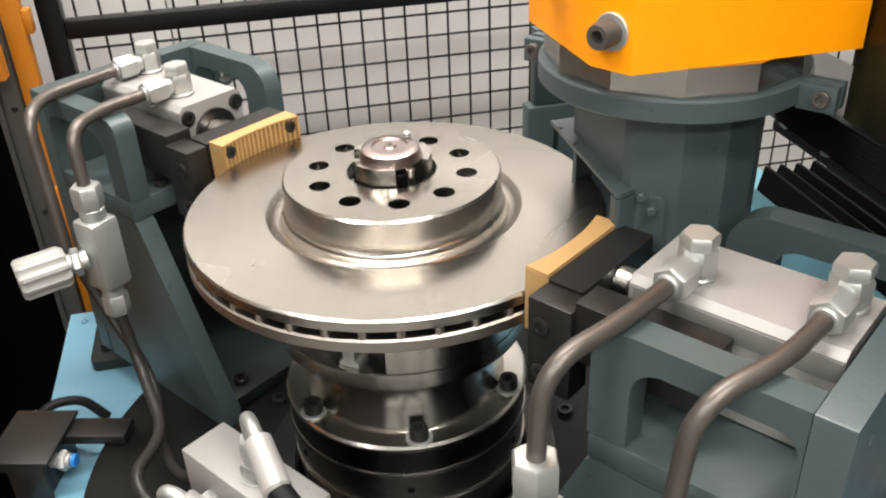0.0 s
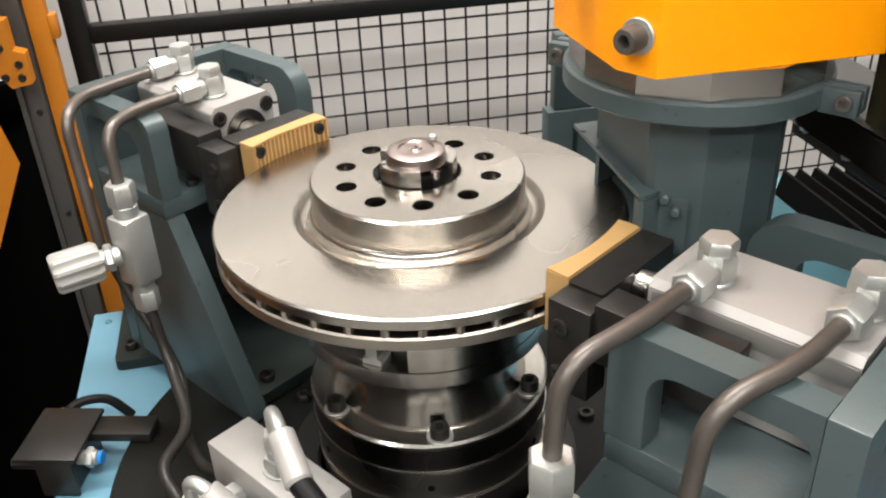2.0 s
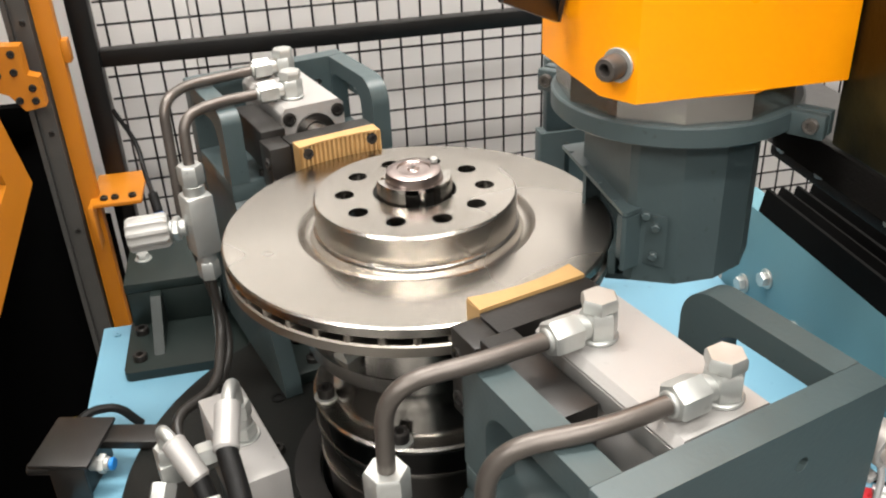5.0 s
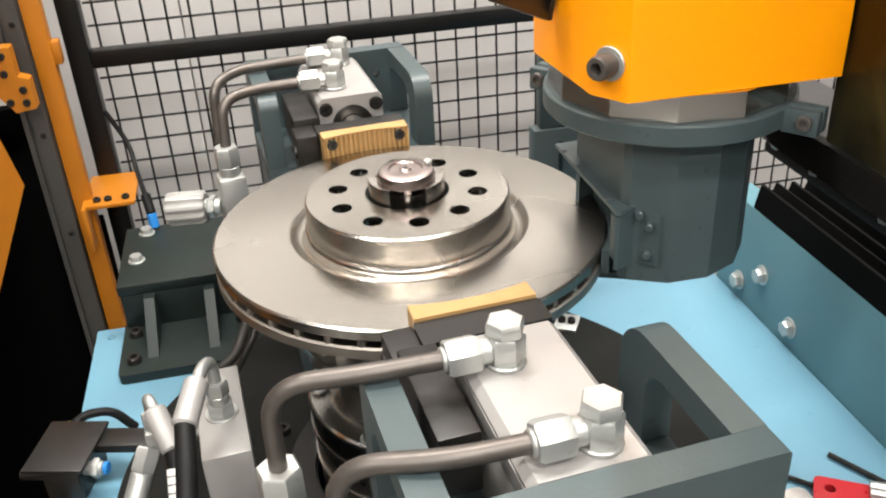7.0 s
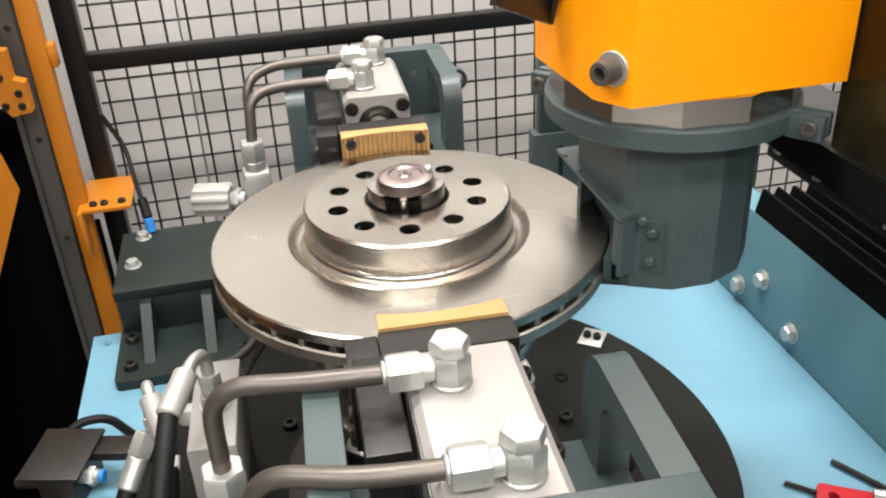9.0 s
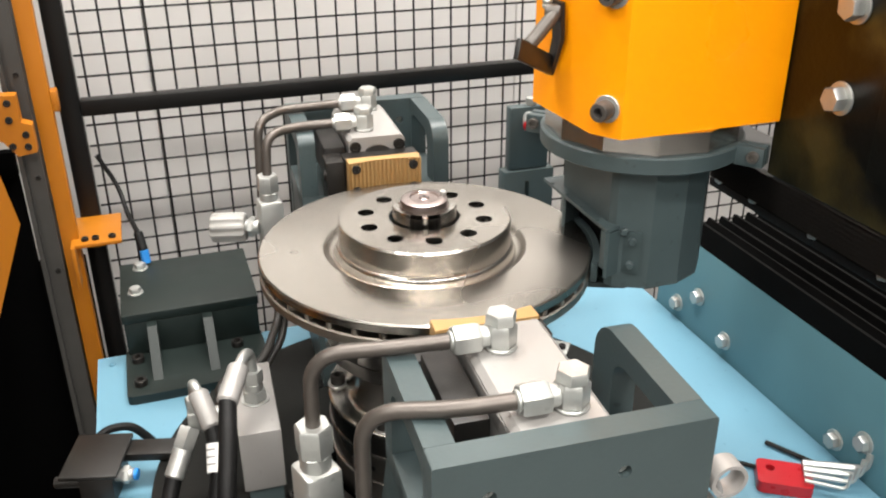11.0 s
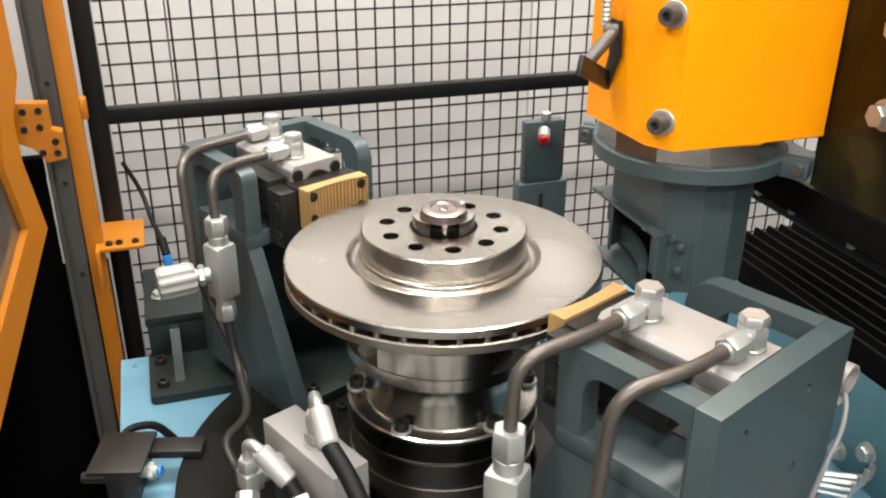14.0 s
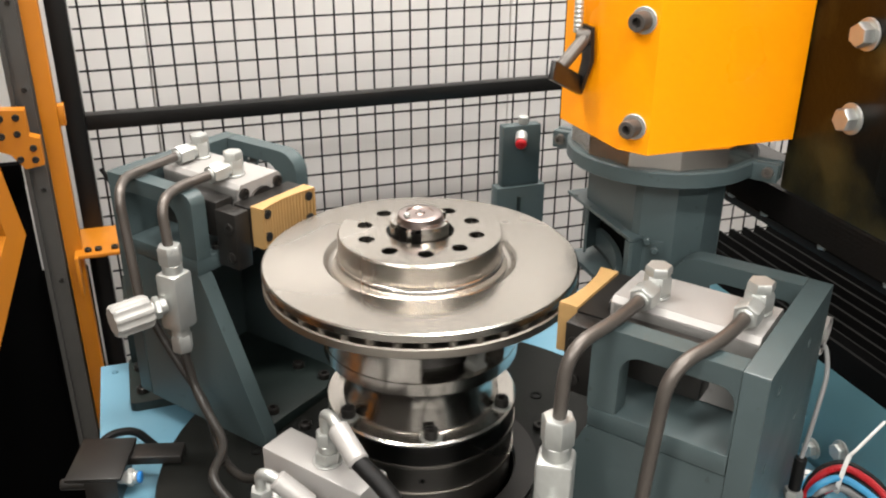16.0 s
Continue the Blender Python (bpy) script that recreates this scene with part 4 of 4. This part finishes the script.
# ---------------------------------------------------------------- milling head on its cross slide
def milling_head():
    t = thing("milling_head", "orange milling head with a grey extraction sleeve round its spindle", "machine head")
    bm = B()
    plate(bm, [(0.122, -0.1365), (0.2715, -0.1365), (0.2715, -0.012), (0.1005, -0.012), (0.1065, -0.113)], [], 0.411, 0.8)
    part("housing", bm, ORANGE, t, "bright orange enamelled housing")
    w = Vector((-0.835, -0.55, 0))
    for z in (0.4345, 0.5235, 0.63):
        p = Vector((0.1142, -0.125, z))
        bm = B()
        rod(bm, p, p + w * 0.002, 0.0112, 20, 0.0005)
        part("washer", bm, ZINC, t)
        socket_screw(t, p + w * 0.002, w, 0.008, 0.0135, BOLT, "bolt")
    bm = B()
    lathe(bm, [(0, 0.4108), (0.0865, 0.4108), (0.0865, 0.3925), (0.0845, 0.3922), (0, 0.3922)], 12, pose(SX, SY, 0, 0, 0, 9))
    part("spindle_nose", bm, STEEL, t, "bright faceted spindle nose", 12)
    bm = B()
    lathe(bm, [(0.0695, 0.392), (0.0888, 0.392), (0.0902, 0.3908), (0.0902, 0.3782), (0.0888, 0.377), (0.0695, 0.377), (0.0695, 0.392)], 96, Matrix.Translation((SX, SY, 0)))
    collar = part("collar", bm, GREY, t, "grey painted clamping collar")
    # split lugs, each pinched by a screw
    for x, y, a in ((0.2525, -0.1375, -52), (0.1165, 0.009, 132)):
        m = pose(x, y, 0.3845, 0, 0, a)
        bm = B()
        box(bm, -0.016, 0.0085, -0.0095, -0.0015, -0.0095, 0.0078, 0.0012, m)
        box(bm, -0.016, 0.0085, 0.0015, 0.0095, -0.0095, 0.0078, 0.0012, m)
        lug = part("lug", bm, GREY, collar)
        w2 = m.to_3x3() @ Vector((0, -1 if y < 0 else 1, 0))
        socket_screw(lug, m @ Vector((0, -0.0095 if y < 0 else 0.0095, 0)), w2, 0.0052, 0.004, BOLT)
    # sleeve, open towards the disc below
    bm = B()
    # its side towards the disc is flat, the rest is bent in broad facets
    cx = SX - 0.0035
    wall = [(cx + 0.0685 * math.cos(radians(q)), SY + 0.0685 * math.sin(radians(q))) for q in range(-130, 131, 26)]
    wall = [(0.1375, -0.1005)] + wall + [(0.1375, -0.0105)]
    inner = [(cx + (x - cx) * 0.955, SY + (y - SY) * 0.955) for x, y in wall]
    plate(bm, wall, [inner], 0.3226, 0.3765)
    plate(bm, wall + inner[::-1], [], 0.262, 0.3226)
    part("sleeve", bm, GREY, t, "grey painted sheet sleeve with facets", 12)
    bm = B()
    lathe(bm, [(0, 0.37), (0.036, 0.37), (0.036, 0.29), (0.03, 0.285), (0.03, 0.262), (0, 0.262)], 24, Matrix.Translation((SX + 0.02, SY, 0)))
    part("cutter", bm, BLACK, t, "black milling cutter inside the sleeve")
    # box hood with its mouth towards the disc
    bm = B()
    plate(bm, [(0.1285, 0.016), (0.1285, -0.1135), (0.131, -0.115), (0.147, -0.1085), (0.17, -0.09), (0.16, 0.017)], [], 0.3195, 0.3225)
    hood = part("hood_top", bm, GREY, t, "grey sheet hood over the cutter mouth")
    bm = B()
    plate(bm, [(0.1285, -0.1135), (0.131, -0.115), (0.1485, -0.1085), (0.147, -0.1045), (0.1315, -0.1105)], [], 0.2755, 0.3183)
    part("cheek", bm, GREY, hood)
    bm = B()
    plate(bm, [(0.1285, -0.1133), (0.1283, -0.1055), (0.131, -0.1055), (0.1313, -0.1108)], [], 0.2835, 0.3183)
    part("front_edge", bm, GREY, hood)
    bm = B()
    plate(bm, [(0.149, 0.0135), (0.149, 0.0168), (0.163, 0.0168), (0.163, 0.0135)], [], 0.2835, 0.3183)
    part("cheek", bm, GREY, hood)
    bm = B()
    rim = [radians(6.2 - 42.4 * k / 12) for k in range(13)]
    near, far = [(0.158 * math.cos(q), 0.158 * math.sin(q)) for q in rim], [(0.164 * math.cos(q), 0.164 * math.sin(q)) for q in rim]
    plate(bm, near + far[::-1], [], 0.262, 0.281)
    part("lip", bm, GREY, hood, "grey lower lip of the mouth")
    bm = B()
    plate(bm, near[:-2] + [(0.147, -0.1), (0.19, -0.09), (0.19, 0.0175)], [], 0.2585, 0.2618)
    part("hood_floor", bm, GREY_DARK, hood)
    bm = B()
    plate(bm, [(0.133, 0.0175), (0.133, -0.078), (0.165, -0.092), (0.18, -0.085), (0.18, 0.0175)], [], 0.2475, 0.2525)
    part("chip_tray", bm, GREY, hood, "grey tray plate reaching under the disc")
    # black plate stands in for the shadow inside the hood's mouth
    bm = B()
    plate(bm, [(0.1635, 0.0175), (0.1755, -0.085), (0.1785, -0.085), (0.1665, 0.0175)], [], 0.2585, 0.3183)
    part("back", bm, DEEP_BLACK, hood)
    for y in (-0.045, -0.068):
        hex_bolt(hood, (0.1655 - y * 0.05, y, 0.302), (-1, 0, 0), 0.0075, 0.01)
    # weld beads along the hood and screw heads on its flange
    for k in range(4):
        y = 0.0 - 0.031 * k
        bm = B()
        rod(bm, (0.1305, y, 0.3224), (0.1305, y, 0.3236), 0.0022, 8, 0.0004)
        part("weld_spot", bm, GREY, hood)
    bm = B()
    plate(bm, [(0.1465, -0.1095), (0.1478, -0.1122), (0.159, -0.1225), (0.1595, -0.1185)], [], 0.2775, 0.3175)
    flange = part("flange", bm, GREY, hood)
    for p in ((0.1475, -0.1122, 0.318), (0.153, -0.1175, 0.31), (0.1525, -0.117, 0.287)):
        bm = B()
        rod(bm, p, (p[0] - 0.003, p[1] - 0.0045, p[2]), 0.0034, 10)
        part("rivet", bm, GREY, flange)
    # carriage plate and its strip
    bm = B()
    box(bm, 0.2725, 0.3, -0.62, -0.129, 0.362, 0.9, 0.002)
    box(bm, 0.2725, 0.3, -0.129, 0.12, 0.412, 0.9, 0.002)
    part("carriage_plate", bm, STAINED, t, "oily black steel carriage plate")
    bm = B()
    box(bm, 0.2655, 0.272, -0.31, -0.245, 0.40, 0.9, 0.001)
    part("gib", bm, STAINED, t)
    for y, z in ((-0.2, 0.448), (-0.2, 0.517), (-0.2, 0.60), (-0.345, 0.448), (-0.345, 0.517)):
        hex_bolt(t, (0.2725, y, z), (-1, 0, 0), 0.0102, 0.0105, True, ZINC, y * 900 + z * 300)
    for z in (0.435, 0.52):
        socket_screw(t, (0.2655, -0.277, z), (-1, 0, 0), 0.0095, 0.006)
    bm = B()
    box(bm, 0.318, 0.336, -0.62, 0.012, 0.292, 0.301, 0.0015)
    strip = part("edge_strip", bm, RUBBER, t, "black strip screwed along the bellows")
    for y in (-0.004, -0.06, -0.147, -0.232, -0.3):
        hex_bolt(strip, (0.3225, y, 0.301), (-0.3, 0, 1), 0.007, 0.005, False, ZINC, y * 700)
    bm = B()
    pr = [(0.34, 0.3612)]
    for k in range(8):
        z = 0.3608 - k * 0.0074
        pr += [(0.279 + 0.0052 * k, z), (0.274 + 0.0052 * k, z - 0.0018), (0.287 + 0.0052 * k, z - 0.0062)]
    pr += [(0.34, 0.3015)]
    plate(bm, pr, [], -0.008, 0.62, UPRIGHT)
    part("upper_bellows", bm, RIBBED, t, "black folded bellows under the carriage", 10)
    # coolant nozzle on its bent bracket
    bm = B()
    plate(bm, [(-0.049, 0.508), (-0.0685, 0.508), (-0.0715, 0.479), (-0.0537, 0.445), (-0.0483, 0.46), (-0.055, 0.478)], [], 0.0965, 0.1, Matrix(((0, 0, 1, 0), (1, 0, 0, 0), (0, 1, 0, 0), (0, 0, 0, 1))))
    m, h = axis((0.098, -0.0525, 0.453), (0.046, -0.1, 0.482))
    box(bm, -0.0022, 0.0022, -0.008, 0.008, 0, h, 0.0006, m @ pose(0, 0, 0, 0, 0, 0))
    arm = part("lever_bracket", bm, BLACK, t, "black bent bracket on the housing")
    bm = B()
    rod(bm, (0.095, -0.063, 0.4995), (0.07, -0.0685, 0.476), 0.0058, 14)
    rod(bm, (0.0985, -0.0655, 0.5), (0.088, -0.058, 0.5), 0.006, 14)
    part("nozzle", bm, BOLT, arm, "dull steel nozzle")
    bm = B()
    m, h = axis((0.09, -0.0565, 0.502), (0.09, -0.05, 0.7))
    ribs = [(0, 0)]
    for k in range(50):
        ribs += [(0.0036, k * h / 50), (0.0044, (k + 0.5) * h / 50)]
    lathe(bm, ribs + [(0.0036, h), (0, h)], 12, m)
    part("spring_hose", bm, ZINC, arm, "ribbed metal spring hose")
    return t


SX, SY = 0.1885, -0.0555
head_unit = milling_head()


def bellows():
    """A level way cover: upright folds standing side by side on the box."""
    t = thing("bellows", "black folded way cover bellows over the slide", "bellows")
    bm = B()
    plate(bm, [(-0.009, 0.0), (-0.0055, 0.0), (0.0012, 0.0305), (0.009, 0.0), (0.0115, 0.0), (0.003, 0.0325), (-0.0015, 0.033)], [], -0.2, 0.745, UPRIGHT)
    first = part("fold", bm, FOLD, t)
    first.location = (0.4835, 0, 0.1205)
    for k in range(1, 29):
        o = new("fold", first.data)
        o.parent, o.location = t, (0.4835 + 0.0208 * k, 0, 0.1205)
    bm = B()
    plate(bm, [(0.4375, 0.1272), (0.47, 0.1272), (0.4735, 0.1205), (0.476, 0.1205), (0.4655, 0.1545), (0.4625, 0.155), (0.4545, 0.135), (0.4475, 0.155), (0.4435, 0.155)], [], -0.2, 0.745, UPRIGHT)
    part("end_fold", bm, FOLD, t)


bellows()


# ---------------------------------------------------------------- loose things
def key_set():
    t = thing("hex_key_set", "red plastic holder with bright hex keys on the table", "tool")
    m = pose(0.352, -0.135, 0.0, 0, 0, -32)
    bm = B()
    plate(bm, rrect(-0.026, -0.02, 0.03, 0.02, 0.006), [circle(-0.012, 0.006, 0.005, 14)], 0.0005, 0.014, m)
    part("holder", bm, RED, t)
    for k in range(4):
        y = -0.013 + k * 0.0085
        bm = B()
        r = 0.002 + 0.0007 * k
        tube(bm, bend([m @ Vector((0.02, y, 0.0165 + r)), m @ Vector((0.06 + 0.008 * k, y * 1.4, 0.0165 + r)), m @ Vector((0.063 + 0.008 * k, y * 1.4 + 0.004, 0.034 + r))], 0.006), r, 6)
        part("key", bm, ZINC, t)
    t = thing("screwdriver", "thin steel screwdriver lying on the table", "tool")
    bm = B()
    tube(bm, [Vector((0.377, -0.075, 0.004)), Vector((0.42, -0.15, 0.004))], 0.0028, 10)
    part("shaft", bm, SCREW, t)
    t = thing("screwdriver", "thin steel screwdriver lying on the table", "tool")
    bm = B()
    tube(bm, [Vector((0.32, -0.088, 0.0035)), Vector((0.352, -0.118, 0.0035))], 0.0025, 10)
    part("shaft", bm, SCREW, t)


def cable_bundle():
    t = thing("cable_bundle", "bundle of red, blue and black cables with a white tie", "cables")
    bm = B()
    tube(bm, bend([(0.376, 0.075, 0.04), (0.384, 0.105, 0.1), (0.402, 0.124, 0.112), (0.44, 0.118, 0.106), (0.48, 0.09, 0.08)], 0.03, 10), 0.0085, 12)
    part("hose", bm, RUBBER, t, "black corrugated hose")
    rnd = random.Random(4)
    for k, c in enumerate((CABLE_BLUE, RUBBER, RED, CABLE_BLUE, CABLE_GREY, RED, CABLE_BLUE)):
        a = 2 * math.pi * k / 7
        dy, dz = 0.0125 * math.cos(a), 0.0125 * math.sin(a)
        bm = B()
        tube(bm, bend([(0.371 + 0.002 * k, 0.065 + 0.008 * k, 0.036), (0.37 + 0.002 * k, 0.085 + 0.005 * k, 0.085), (0.378 + 0.003 * k, 0.104 + dy, 0.112 + dz * 0.6), (0.402, 0.124 + dy, 0.113 + dz), (0.44, 0.118 + dy, 0.104 + dz), (0.48, 0.09 + rnd.uniform(-0.02, 0.02), 0.07)], 0.03), 0.0034, 8)
        part("cable", bm, c, t)
    bm = B()
    lathe(bm, [(0.017, -0.002), (0.019, -0.002), (0.019, 0.002), (0.017, 0.002), (0.017, -0.002)], 24, axis((0.402, 0.124, 0.112), (0.44, 0.124, 0.11))[0])
    part("tie", bm, CABLE_WHITE, t, "white cable tie")
    bm = B()
    tube(bm, bend([(0.402, 0.138, 0.124), (0.406, 0.15, 0.126), (0.419, 0.222, 0.121)], 0.02), 0.0017, 6)
    part("tie_end", bm, CABLE_WHITE, t)
    return t


key_set()
wiring = cable_bundle()


# ---------------------------------------------------------------- what moves
TABLE_TURN = ((0.0, -53.5), (1.65, -53.5), (1.95, -54.5), (2.5, -57.8), (3.0, -61.0), (5.5, -76.4), (6.5, -82.6), (7.5, -88.9), (8.0, -92.0), (8.25, -93.0), (11.8, -93.1), (12.0, -91.5), (12.5, -84.9), (13.0, -78.6), (13.5, -72.4), (14.0, -66.1), (14.5, -59.7), (14.85, -55.0), (15.02, -53.4), (16.0, -53.4))
DISC_TURN = ((0.0, 0.0), (1.65, 0.0), (1.95, -1.0), (2.5, -4.3), (3.0, -7.5), (5.5, -23.0), (6.5, -29.2), (7.5, -35.4), (8.0, -38.5), (8.25, -39.5), (15.82, -39.5), (15.9, -89.5), (15.95, -136.0), (16.0, -187.0))
JAW_OUT = ((0.0, 0.0), (9.6, 0.0), (10.4, 0.024), (16.0, 0.024))
HEAD_OUT = ((0.0, 0.0), (12.3, 0.0), (12.5, 0.005), (13.0, 0.026), (13.35, 0.037), (13.5, 0.038), (16.0, 0.038))


def motions():
    for ob in (table, plate_clip, front_unit, block_unit, wiring):
        walk(ob, [(t, pose(0, 0, 0, 0, 0, a)) for t, a in TABLE_TURN])
    walk(back_unit, [(t, pose(0, 0, 0, 0, 0, a + 180)) for t, a in TABLE_TURN])
    for ob in (disc, chuck):
        walk(ob, [(t, pose(0, 0, 0, 0, 0, a)) for t, a in DISC_TURN])
    for ob in (front_jaw, back_jaw):
        walk(ob, [(t, pose(d, 0, 0)) for t, d in JAW_OUT])
    walk(head_unit, [(t, pose(d, 0, 0)) for t, d in HEAD_OUT])


motions()
